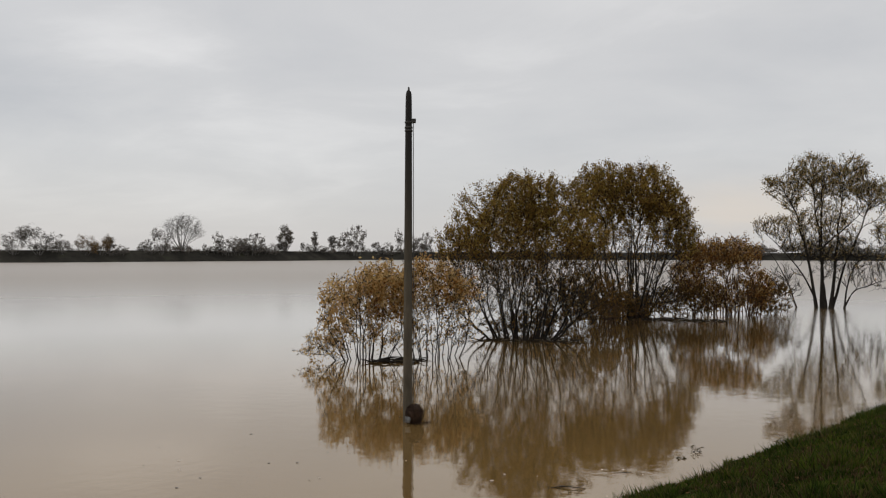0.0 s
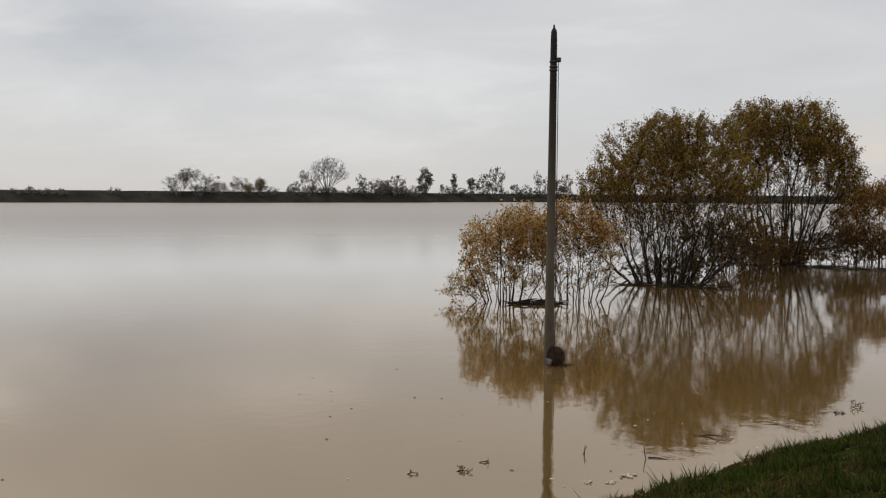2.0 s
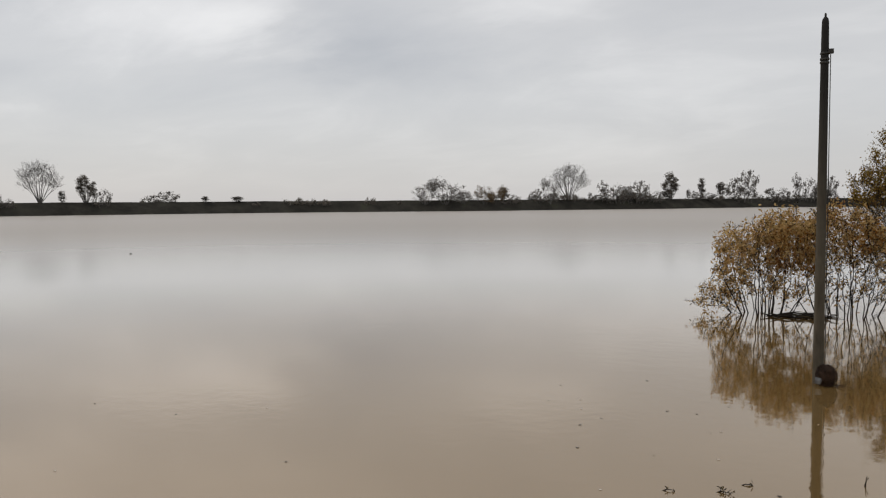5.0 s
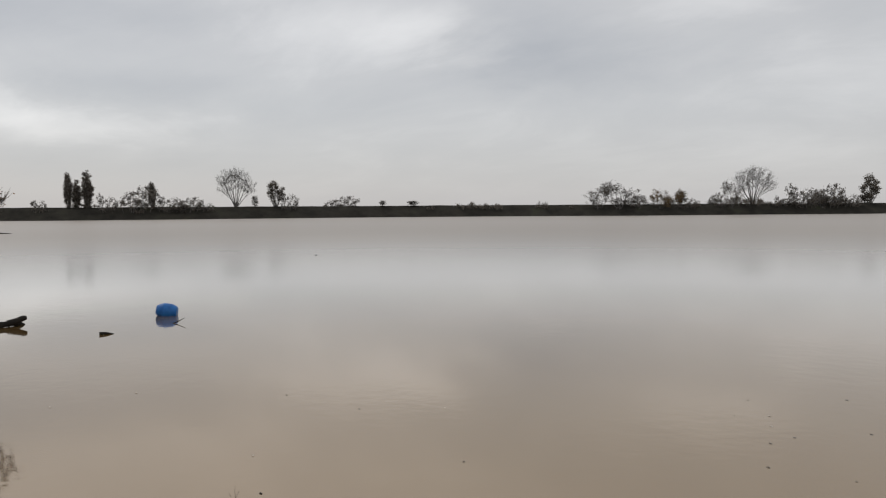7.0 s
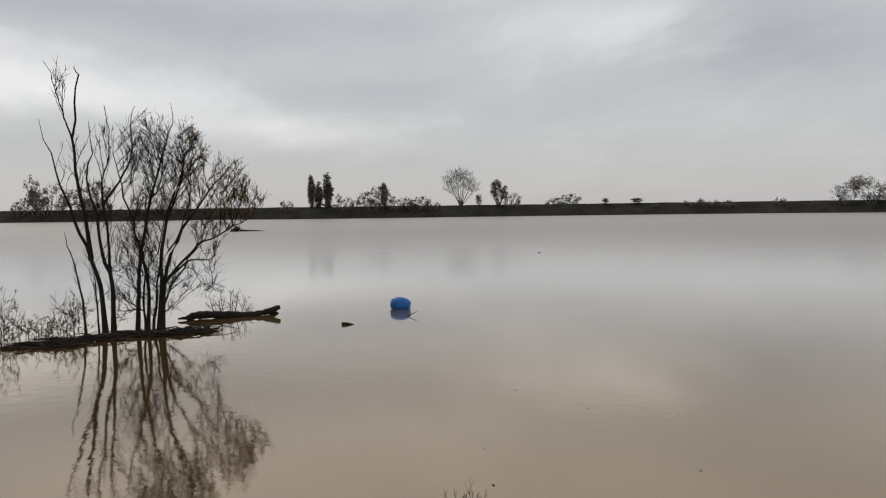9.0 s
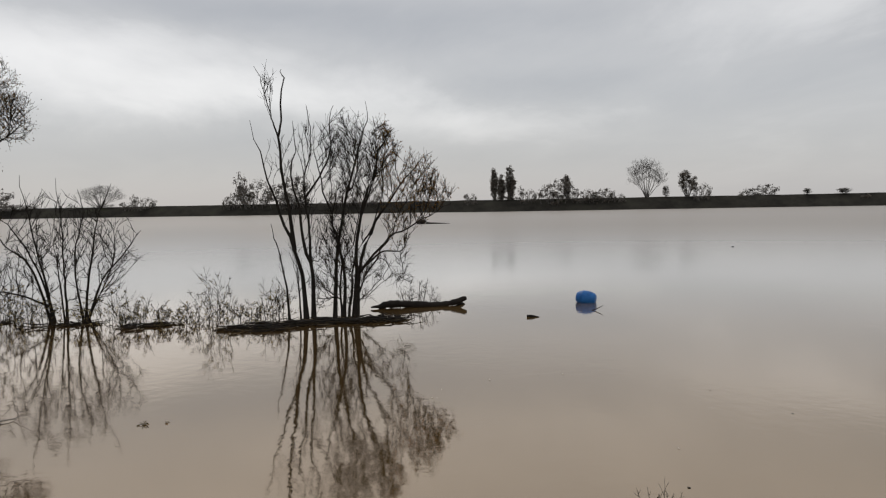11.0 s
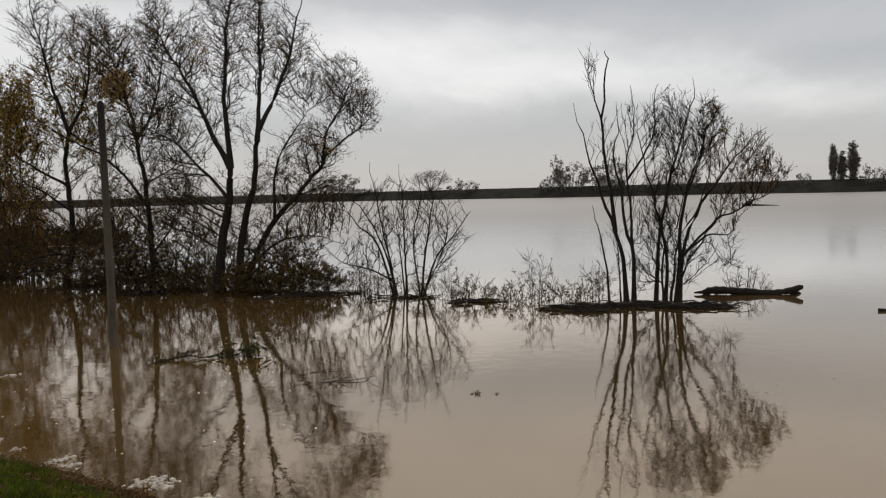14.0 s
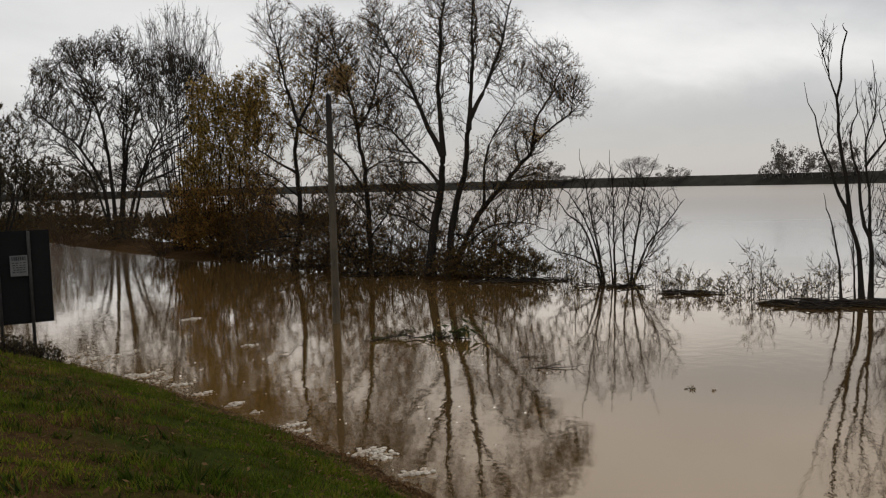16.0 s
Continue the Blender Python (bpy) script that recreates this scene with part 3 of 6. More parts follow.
def resampled(lines, n):
    P, R = np.zeros((len(lines), n, 3)), np.zeros((len(lines), n))
    for i, (p, r, _) in enumerate(lines):
        t, q = np.linspace(0, 1, len(p)), np.linspace(0, 1, n)
        for k in range(3):
            P[i, :, k] = np.interp(q, t, p[:, k])
        R[i] = np.interp(q, t, r)
    return P, R


def shoots_of(pos, parent, old, count, size, spread=0.38, up=0.35):
    """Short fine shoots on the outer nodes of a grown tree, a little curved."""
    n = len(pos)
    kids = np.bincount(parent[old:], minlength=n)
    w = np.where(kids[old:] == 0, 3.0, 1.0)
    i = old + rng.choice(n - old, count, p=w / w.sum())
    d = pos[i] - pos[parent[i]]
    d /= np.linalg.norm(d, axis=1, keepdims=True) + 1e-9
    d = d + rng.normal(0, spread, d.shape)
    d[:, 2] += up
    d /= np.linalg.norm(d, axis=1, keepdims=True)
    ln = (size * rng.uniform(0.35, 1.3, count))[:, None]
    back = (pos[parent[i]] - pos[i]) * rng.uniform(0, 1, (count, 1))
    a = pos[i] + back
    bend = rng.normal(0, 0.08, d.shape)
    return np.stack([a, a + (d * 0.5 + bend * 0.5) * ln, a + (d + bend * 0.2) * ln], 1), i


def woody(name, label, cat, b, d, stems, levels=(), leaf=(), group="", z0=None, bark=None, sides=(6, 3, 3, 3), three=False, crown=None, fill=(500, 0.25, 0.3, 2500, 0.4), tip=0.004, fluff=0.0, low=0.28, up=0.04, steep=0.8, spread=0.42, taper=0.95):
    """A woody plant. stems: per stem, (points in the plant's own frame, radius); levels: side branches;
    leaf: (material, count, size, keep) for each crown;
    crown: lobes that its branches grow into; fill: goals of the growth, its step, how near it comes to a goal, number and length of the shoots;
    low: the share of each stem that stays bare."""
    base = polar(b, d)
    zb = max(float(ground_z(base.x, base.y)), -0.06) if z0 is None else z0
    root = thing(name, label, cat, pose(base.x, base.y, zb, 0, 0, b), group)
    made, twigs = [], []
    for line, r, *end in stems:
        P = line[None]
        R = (r * (1 - np.linspace(0, 1, P.shape[1])) ** taper + min(0.006, r * 0.4))[None]
        R[0, :2] *= (1.3, 1.08)
        if end:
            R = np.maximum(R, np.linspace(r, end[0], P.shape[1])[None])
        meshes = [tubes(P, R, sides[0])]
        first = (P, R)
        for li, kw in enumerate(levels):
            P, R = branch(P, R, **kw)
            P[..., 2] = np.maximum(P[..., 2], -0.05)
            meshes.append(tubes(P, R, sides[min(li + 1, 3)]))
        if levels:
            twigs.append(P)
        made.append((first, meshes))
    if crown:
        goals, step, kill, shoots, size = fill
        bare = [max(1, int(f[0].shape[1] * low)) for f, _ in made]
        nodes = np.concatenate([f[0][0, c:] for (f, _), c in zip(made, bare)])
        rads = np.concatenate([f[1][0, c:] for (f, _), c in zip(made, bare)])
        ids = np.concatenate([np.full(f[0].shape[1] - c, i) for i, ((f, _), c) in enumerate(zip(made, bare))])
        pos, par, sid = colonize(nodes, ids, lobes_sample(crown, goals, spread), step, kill, up, steep)
        lines, _ = chains(pos, par, len(nodes), rads, tip)
        if len(pos) > len(nodes):
            S, si = shoots_of(pos, par, len(nodes), shoots, size)
            S[..., 2] = np.maximum(S[..., 2], -0.04)
            if three:
                S = S[:, [0, 2]]
            SR = np.broadcast_to(np.linspace(tip * 0.85, tip * 0.5, S.shape[1]), S.shape[:2])
            twigs.append(S[:, [0, -1]])
            for i, (_, meshes) in enumerate(made):
                for lo, hi, n in ((2, 3, 2 if three else 3), (4, 6, 4), (7, 11, 7), (12, 999, 12)):
                    pick = [c for c in lines if lo <= len(c[0]) <= hi and sid[c[2]] == i]
                    if pick:
                        meshes.append(tubes(*resampled(pick, n), 3 if n < 12 else 4))
                own = sid[si] == i
                if own.any():
                    meshes.append(tubes(S[own], SR[own], 3))
    for _, meshes in made:
        part("stem", mesh_of("stem", *join([q for q in meshes if len(q[0])]), bark or BARK), None, root)
    if leaf:
        two = min(t.shape[1] for t in twigs)
        T = np.concatenate([t if t.shape[1] == two else t[:, [0, -1]] for t in twigs])
        for mat, count, size, keep in leaf:
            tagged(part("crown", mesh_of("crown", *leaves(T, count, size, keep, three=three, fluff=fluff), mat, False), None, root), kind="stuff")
    return root


def wobbly(P, amount):
    n = len(P)
    w = np.cumsum(rng.normal(0, amount * np.linalg.norm(P[-1] - P[0]), (n, 3)), 0)
    return P + (w - w[0]) * np.linspace(0, 1, n)[:, None] ** 0.7 * 0.6


def smooth_line(K, n):
    """A smooth line through a few points."""
    K = np.asarray(K, float)
    E = np.concatenate([[2 * K[0] - K[1]], K, [2 * K[-1] - K[-2]]])
    out = []
    for t in np.linspace(0, len(K) - 1 - 1e-6, n):
        i = int(t); f = t - i
        a, b, c, d = E[i:i + 4]
        out.append(0.5 * (2 * b + (c - a) * f + (2 * a - 5 * b + 4 * c - d) * f * f + (3 * b - a - 3 * c + d) * f ** 3))
    return np.array(out)


def limbs(rows, depth=0.2, wobble=0.013):
    """Limbs from (u, z, u, z, ..., radius) in the plant's face, spread in depth; one that starts aloft grows out of the nearest earlier one."""
    out = []
    for *uz, r in rows:
        K = np.array([(uz[i], 0, uz[i + 1]) for i in range(0, len(uz), 2)])
        if K[0, 2] > 0.2 and out:
            pts = np.concatenate([p for p, _ in out])
            K[:, 1] = pts[np.argmin(np.hypot(pts[:, 0] - K[0, 0], pts[:, 2] - K[0, 2])), 1]
            j = np.argmin(np.hypot(pts[:, 0] - K[0, 0], pts[:, 2] - K[0, 2]))
            K[0] = pts[j + 15 - j % 16 if j % 16 > 11 else j]
        K[:, 1] += depth * np.linalg.norm(K[-1] - K[0]) * rng.uniform(-1, 1) * np.linspace(0, 1, len(K)) ** 2
        out.append((wobbly(smooth_line(K, 16), wobble), r))
    # a limb that carries others near its end stays as thick as they are
    ends = {}
    for P, r in out[1:]:
        for i, (Q, q) in enumerate(out):
            near = np.linalg.norm(Q - P[0], axis=1)
            if Q is not P and near.min() < 1e-6 and near.argmin() > 8:
                ends[i] = max(ends.get(i, 0.0), min(r, q) * 0.95)
    return [(P, r, ends[i]) if i in ends else (P, r) for i, (P, r) in enumerate(out)]


def moved(rows, du, high):
    """Limbs shifted sideways and scaled in height."""
    return [tuple((v + du) if i % 2 == 0 else v * high for i, v in enumerate(row[:-1])) + (row[-1],) for row in rows]


def dome_stems(n, w, h, base, r, flatness=0.85, reach=0.9, wobble=0.012):
    """Stems that fan out from a wide root to a dome."""
    out = []
    for i in range(n):
        rr, az = math.sqrt((i + 0.5) / n), i * 2.39996 + rng.uniform(-0.3, 0.3)
        cx, cy = math.cos(az), math.sin(az)
        tz = reach * h * math.sqrt(1 - flatness * rr * rr) * rng.uniform(0.82, 1.0)
        p0 = np.array((base / 2 * rr * cx, base / 2 * rr * cy, -0.1))
        p1 = np.array((w / 2 * rr * cx * reach, w / 2 * rr * cy * reach, tz))
        pm = p0 * 0.5 + p1 * 0.5 + np.array((0.035 * w * rr * cx, 0.035 * w * rr * cy, 0.0))
        out.append((wobbly(curve_through(p0, pm, p1, 12), wobble), r * rng.uniform(0.7, 1.2)))
    return out


def above(z, soft=0.6, share=1.0):
    return lambda c: rng.uniform(size=len(c)) * share ** -1 < np.clip((c[:, 2] - z) / soft, 0.04, 1)


# right-hand thicket of willows in the water
woody("shrub", "orange-leaved shrub standing in flood water", "shrub", 10.3, 24.8, dome_stems(18, 3.4, 3.1, 1.5, 0.016, wobble=0.035), (),
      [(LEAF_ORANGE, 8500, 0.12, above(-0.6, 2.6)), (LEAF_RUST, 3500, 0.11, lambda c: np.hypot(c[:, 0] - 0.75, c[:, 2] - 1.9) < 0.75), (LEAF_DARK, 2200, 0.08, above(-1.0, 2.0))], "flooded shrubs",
      crown=[(0.55, 0, 2.2, 1.0, 1.2, 0.95, 3), (-0.45, 0, 2.0, 1.0, 1.1, 0.8, 2), (-0.5, 0, 1.0, 1.2, 1.1, 0.7, 2), (0.7, 0, 1.0, 0.8, 1, 0.8, 1.2), (-1.3, 0, 0.45, 0.8, 0.8, 0.4, 1)], fill=(560, 0.16, 0.14, 1800, 0.32), fluff=0.06, tip=0.005, low=0.15)
woody("shrub", "pale orange shrub standing in flood water", "shrub", 5.4, 25.2, dome_stems(18, 2.9, 3.2, 1.7, 0.015, wobble=0.035), (),
      [(LEAF_ORANGE, 5200, 0.11, above(-0.3, 2.8)), (LEAF_RUST, 2600, 0.11, above(1.6, 0.8)), (LEAF_DARK, 2600, 0.08, above(-1.0, 2.0))], "flooded shrubs",
      crown=[(-0.2, 0, 2.3, 1.2, 1.2, 0.9, 4), (0.7, 0, 2.0, 0.8, 1.0, 0.8, 2), (0.2, 0, 1.0, 1.3, 1, 0.8, 2)], fill=(560, 0.16, 0.14, 1800, 0.32), fluff=0.06, tip=0.005, low=0.15)
woody("willow", "dome-shaped olive-brown willow with bare lower stems in water", "tree", -0.9, 31.4, dome_stems(32, 6.8, 6.0, 2.7, 0.035, 0.93, 0.88, wobble=0.045), (),
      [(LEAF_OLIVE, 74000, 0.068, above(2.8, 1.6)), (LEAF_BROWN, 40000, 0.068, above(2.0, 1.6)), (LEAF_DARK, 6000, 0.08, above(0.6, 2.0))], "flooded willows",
      crown=[(0, 0, 3.7, 3.5, 3.2, 2.7, 8), (0.2, 0, 5.2, 1.9, 1.8, 1.25, 2.5), (-2.2, 0, 3.5, 1.1, 1.5, 0.9, 1.2), (2.2, 0, 3.5, 1.1, 1.5, 1.0, 1.2), (0, 0, 2.2, 3.0, 2.8, 1.2, 4.0), (1.9, 0, 1.3, 1.3, 1.4, 0.9, 1.6), (0, 0, 1.0, 2.0, 1.8, 0.8, 1.6)], fill=(3300, 0.22, 0.19, 8500, 0.42), fluff=0.06, three=True, tip=0.006)
woody("willow", "tall olive-brown willow with many bare stems in water", "tree", -8.3, 42.5, dome_stems(26, 6.9, 8.0, 2.0, 0.055, 0.8, 0.9, wobble=0.03), (),
      [(LEAF_OLIVE, 38000, 0.095, lambda c: rng.uniform(size=len(c)) < np.clip((c[:, 2] - 4.4 + np.abs(c[:, 0] - 0.3) * 0.8) / 2.0, 0.03, 1)), (LEAF_BROWN, 22000, 0.095, above(2.6, 2.6))], "flooded willows",
      crown=[(-1.3, 0, 6.4, 1.9, 2.4, 1.6, 3.4), (0.7, 0, 6.5, 1.9, 2.4, 1.5, 3.4), (2.0, 0, 5.3, 1.3, 2.0, 1.5, 2.0), (2.6, 0, 3.9, 1.0, 1.5, 1.1, 1.2), (0, 0, 4.2, 2.8, 2.6, 1.8, 2.4), (0.6, 0, 2.4, 2.8, 2.2, 1.3, 2.6), (0.3, 0, 1.0, 2.6, 1.8, 0.8, 1.6)], fill=(2700, 0.28, 0.23, 7000, 0.46), fluff=0.08, three=True, tip=0.008)
woody("shrub", "russet-brown shrub standing in flood water", "shrub", -14.5, 46.0, dome_stems(34, 5.0, 4.4, 4.2, 0.024, wobble=0.04), (),
      [(LEAF_RUST, 7000, 0.10, None), (LEAF_ORANGE, 4500, 0.10, None), (LEAF_BROWN, 4500, 0.10, None)], "flooded shrubs", bark=RUSSET_TWIGS,
      crown=[(-0.6, 0, 3.2, 1.5, 1.8, 1.0, 3), (0.8, 0, 3.3, 1.2, 1.8, 1.1, 2.6), (-1.8, 0, 2.0, 1.0, 1.6, 1.4, 2.4), (1.8, 0, 1.4, 0.8, 1.6, 1.1, 2.0), (0, 0, 1.2, 2.2, 1.6, 1.1, 3.0)], fill=(1100, 0.25, 0.22, 3600, 0.45), tip=0.010, fluff=0.08, three=True, low=0.08)
for bb, dd, w, h, lf in ((-11.2, 44.6, 6.4, 1.7, 5000), (-8.0, 41.6, 4.6, 1.2, 2600), (-4.2, 36.0, 4.4, 2.6, 5000), (-6.2, 38.5, 4.0, 2.2, 3500), (-1.2, 32.6, 3.6, 1.0, 1500), (-17.0, 47.5, 3.6, 1.8, 2800)):
    woody("shrub", "low brown tangle of stems at the water line", "shrub", bb, dd, dome_stems(int(w * 4), w, h, w * 0.85, 0.016, wobble=0.05), (),
          [(LEAF_BROWN, lf, 0.09, None), (LEAF_DARK, lf // 2, 0.09, None)], "flooded shrubs", bark=RUSSET_TWIGS, crown=[(0, 0, h * 0.45, w * 0.5, min(w, 3) * 0.4, h * 0.45, 2), (w * 0.12, 0, h * 0.75, w * 0.3, 1.0, h * 0.3, 1)], fill=(int(95 * w), 0.2, 0.2, int(230 * w), 0.35), tip=0.008, three=True, low=0.05, steep=0.3)
woody("willow", "spreading half-bare willow with pale leaves in water", "tree", -20.9, 54.0, limbs([
    (-0.31, 0.0, -0.47, 2.26, -0.65, 3.99, -1.1, 6.41, -1.57, 8.68, 0.12),
    (-0.62, 0.0, -1.03, 2.78, -1.57, 5.03, -2.21, 6.79, -2.86, 7.85, 0.10),
    (-0.75, 1.05, -1.47, 2.32, -2.53, 3.64, -3.83, 5.05, 0.06),
    (-0.15, 0.0, -0.25, 2.27, -0.31, 5.02, -0.1, 8.79, 0.13),
    (0.15, 0.0, 0.46, 2.96, 0.83, 5.34, 1.22, 8.73, 0.12),
    (0.22, 0.0, 0.83, 1.94, 1.61, 3.81, 2.42, 5.99, 2.8, 7.48, 0.09),
    (0.89, 0.0, 1.13, 1.61, 1.67, 2.87, 2.86, 3.31, 0.06),
    (0.89, 0.1, 1.43, 1.1, 2.42, 1.4, 3.73, 1.82, 0.05),
    (-1.72, 0, -2.21, 1.37, -2.95, 2.76, -3.67, 3.82, 0.05),
    (-0.22, 3.64, 0.15, 4.16, 1.07, 5, 1.82, 5.83, 0.06)], 0.25), (),
      [(LEAF_PALE, 19000, 0.10, above(2.0, 5.0)), (LEAF_ORANGE, 5000, 0.10, above(3.0, 4.0))], "flooded willows",
      crown=[(-1.1, 0, 8.3, 1.1, 1.2, 1.1, 2), (-0.3, 0, 7.8, 1.0, 1.5, 1.5, 2), (1.1, 0, 7.9, 1.2, 1.4, 1.4, 2.6), (2.0, 0, 7.0, 0.8, 1.1, 1.1, 1.2), (-2.0, 0, 7.1, 0.8, 1.1, 1.1, 1), (-2.9, 0, 7.5, 0.7, 0.7, 0.7, 0.6), (-3.3, 0, 5.0, 1.1, 1.1, 0.6, 0.8),
             (-2.2, 0, 4.3, 1.0, 1.0, 0.8, 0.5), (0.2, 0, 6.0, 1.9, 1.9, 1.1, 1), (2.7, 0, 6.8, 0.8, 1.1, 1.1, 1), (3.2, 0, 4.6, 1.0, 1.1, 1.1, 0.8), (2.3, 0, 2.3, 1.3, 1.1, 1.3, 1.0), (-2.4, 0, 1.5, 1.2, 1.1, 1.2, 1.2), (-0.6, 0, 4.6, 2.6, 1.8, 1.6, 3.0), (0.8, 0, 3.0, 2.2, 1.6, 1.4, 1.8)], fill=(2800, 0.3, 0.22, 8000, 0.5), tip=0.009, fluff=0.08, three=True, steep=0.5)


# left-hand group on the flooded spit
woody("alder", "slender multi-stemmed nearly bare tree on driftwood", "tree", 81.2, 24.2, limbs(moved([
    (-0.19, 0.00, -0.35, 1.63, -0.80, 3.04, -1.21, 4.12, -1.37, 5.69, 0.075),
    (-0.39, 1.96, -0.64, 3.78, -0.82, 5.44, -0.80, 7.27, -1.01, 7.90, 0.060),
    (0.02, 0.00, 0.03, 1.63, -0.29, 2.95, -0.53, 4.61, -0.66, 6.19, 0.070),
    (-0.82, 5.41, -1.06, 6.44, -1.26, 7.64, 0.022),
    (0.05, 1.63, -0.03, 2.95, -0.10, 4.12, 0.00, 5.11, -0.05, 6.36, 0.040),
    (-0.68, 0.00, -0.77, 1.13, -0.97, 2.12, -1.18, 2.87, 0.035),
    (-0.35, 0.00, -0.45, 1.38, -0.64, 1.83, 0.025),
    (-0.08, 3.62, 0.52, 4.78, 0.71, 5.94, 0.77, 6.61, 0.030)], -0.62, 0.955), 0.12, 0.02),
    (), group="drowned trees on the driftwood bar", crown=[(-1.75, 0, 6.9, 0.25, 0.3, 0.5, 1), (-1.35, 0, 4.6, 0.5, 0.4, 1.0, 1), (-0.7, 0, 5.3, 0.35, 0.3, 0.7, 1), (-0.7, 0, 3.8, 0.6, 0.4, 0.9, 1.2), (0.0, 0, 5.2, 0.4, 0.4, 0.9, 1.2), (-1.1, 0, 1.4, 0.7, 0.4, 1.0, 1), (-0.3, 0, 2.4, 0.5, 0.4, 1.2, 1)],
    fill=(260, 0.12, 0.09, 620, 0.26), tip=0.006, low=0.3, up=0.1, steep=1.8)
woody("alder", "bushy multi-stemmed bare tree with upswept twigs", "tree", 81.2, 24.25, limbs(moved([
    (0.64, 0.00, 0.74, 2.29, 0.97, 4.45, 1.19, 5.78, 1.13, 6.77, 0.060),
    (0.90, 0.00, 0.95, 1.63, 0.68, 3.29, 0.45, 4.61, 0.52, 5.78, 0.055),
    (1.21, 0.00, 1.37, 1.96, 1.50, 3.78, 1.96, 5.28, 2.32, 6.27, 0.070),
    (1.29, 0.00, 1.45, 1.79, 2.04, 3.29, 2.77, 4.45, 3.65, 5.58, 0.065),
    (1.38, 1.43, 2.13, 2.62, 3.09, 3.37, 4.19, 4.15, 0.040),
    (1.56, 1.79, 2.13, 2.26, 2.85, 2.32, 3.12, 3.12, 0.030),
    (1.50, 3.62, 1.77, 4.45, 2.06, 5.28, 2.24, 6.69, 0.035),
    (0.97, 4.28, 1.37, 4.75, 1.58, 6.36, 0.030),
    (0.85, 0.00, 0.80, 1.60, 1.10, 3.30, 1.45, 5.40, 0.034),
    (1.05, 0.00, 1.20, 1.80, 1.75, 3.50, 1.95, 5.80, 0.034),
    (1.18, 0.00, 1.60, 1.50, 2.45, 3.00, 3.20, 4.70, 0.034)], -0.62, 0.86), 0.22, 0.022), (),
    [(LEAF_BROWN, 8000, 0.055, lambda c: (c[:, 0] > 1.3) & (c[:, 2] > 2.0)), (LEAF_RUST, 3500, 0.06, lambda c: (c[:, 0] > 1.6) & (c[:, 2] > 3.2)), (LEAF_DARK, 3500, 0.05, None)], group="drowned trees on the driftwood bar",
    crown=[(0.25, 0, 4.6, 0.45, 0.6, 1.5, 2), (0.75, 0, 4.7, 0.5, 0.7, 1.4, 2), (1.45, 0, 4.7, 0.55, 0.7, 1.2, 2.4), (2.6, 0, 3.9, 0.75, 0.8, 0.9, 1.6), (2.0, 0, 3.0, 0.7, 0.7, 0.8, 1.0), (3.1, 0, 3.6, 0.6, 0.5, 0.5, 0.5), (0.2, 0, 2.4, 0.7, 0.7, 1.2, 1.8), (0.5, 0, 1.2, 0.9, 0.7, 1.0, 1.4), (1.8, 0, 1.6, 0.7, 0.5, 0.8, 0.8), (-0.3, 0, 1.0, 0.5, 0.5, 0.8, 0.6)], fill=(1300, 0.13, 0.1, 4800, 0.32), tip=0.006, low=0.18, up=0.05, steep=0.95)
woody("shrub", "bare fan-shaped shrub in flood water", "shrub", 98.4, 26.8, limbs(moved([
    (0.15, 0.00, -0.38, 1.90, -1.04, 2.56, -1.65, 3.19, 0.038),
    (0.21, 0.00, -0.06, 1.52, -0.67, 2.75, -1.35, 3.50, 0.038),
    (0.25, 0.00, 0.00, 1.33, -0.32, 3.04, -0.46, 4.64, 0.042),
    (0.57, 0.00, 0.59, 1.71, 0.53, 4.22, 0.042),
    (0.51, 0.00, 0.40, 1.71, 0.32, 2.75, 0.025),
    (1.08, 0.00, 1.20, 1.33, 1.39, 2.85, 1.73, 4.41, 0.042),
    (1.14, 0.00, 1.61, 1.33, 2.28, 2.19, 2.72, 2.75, 0.038),
    (1.20, 0.38, 1.96, 1.80, 2.05, 2.94, 0.028),
    (0.10, 0.47, -0.67, 0.95, -1.43, 1.23, -1.77, 1.67, 0.028),
    (1.01, 0.00, 0.85, 1.71, 1.14, 3.23, 0.95, 3.99, 0.03)], -0.5, 0.96), 0.35),
    (), group="drowned shrubs on the spit", crown=[(0.0, 0, 2.7, 1.7, 1.2, 1.3, 3), (1.2, 0, 2.2, 1.1, 1.0, 1.1, 1.6), (-1.2, 0, 1.5, 0.9, 0.9, 0.9, 1.2), (0.4, 0, 1.2, 1.4, 0.9, 0.9, 0.8)], fill=(620, 0.14, 0.11, 1500, 0.3), tip=0.0075, low=0.2, up=0.05, steep=0.8)
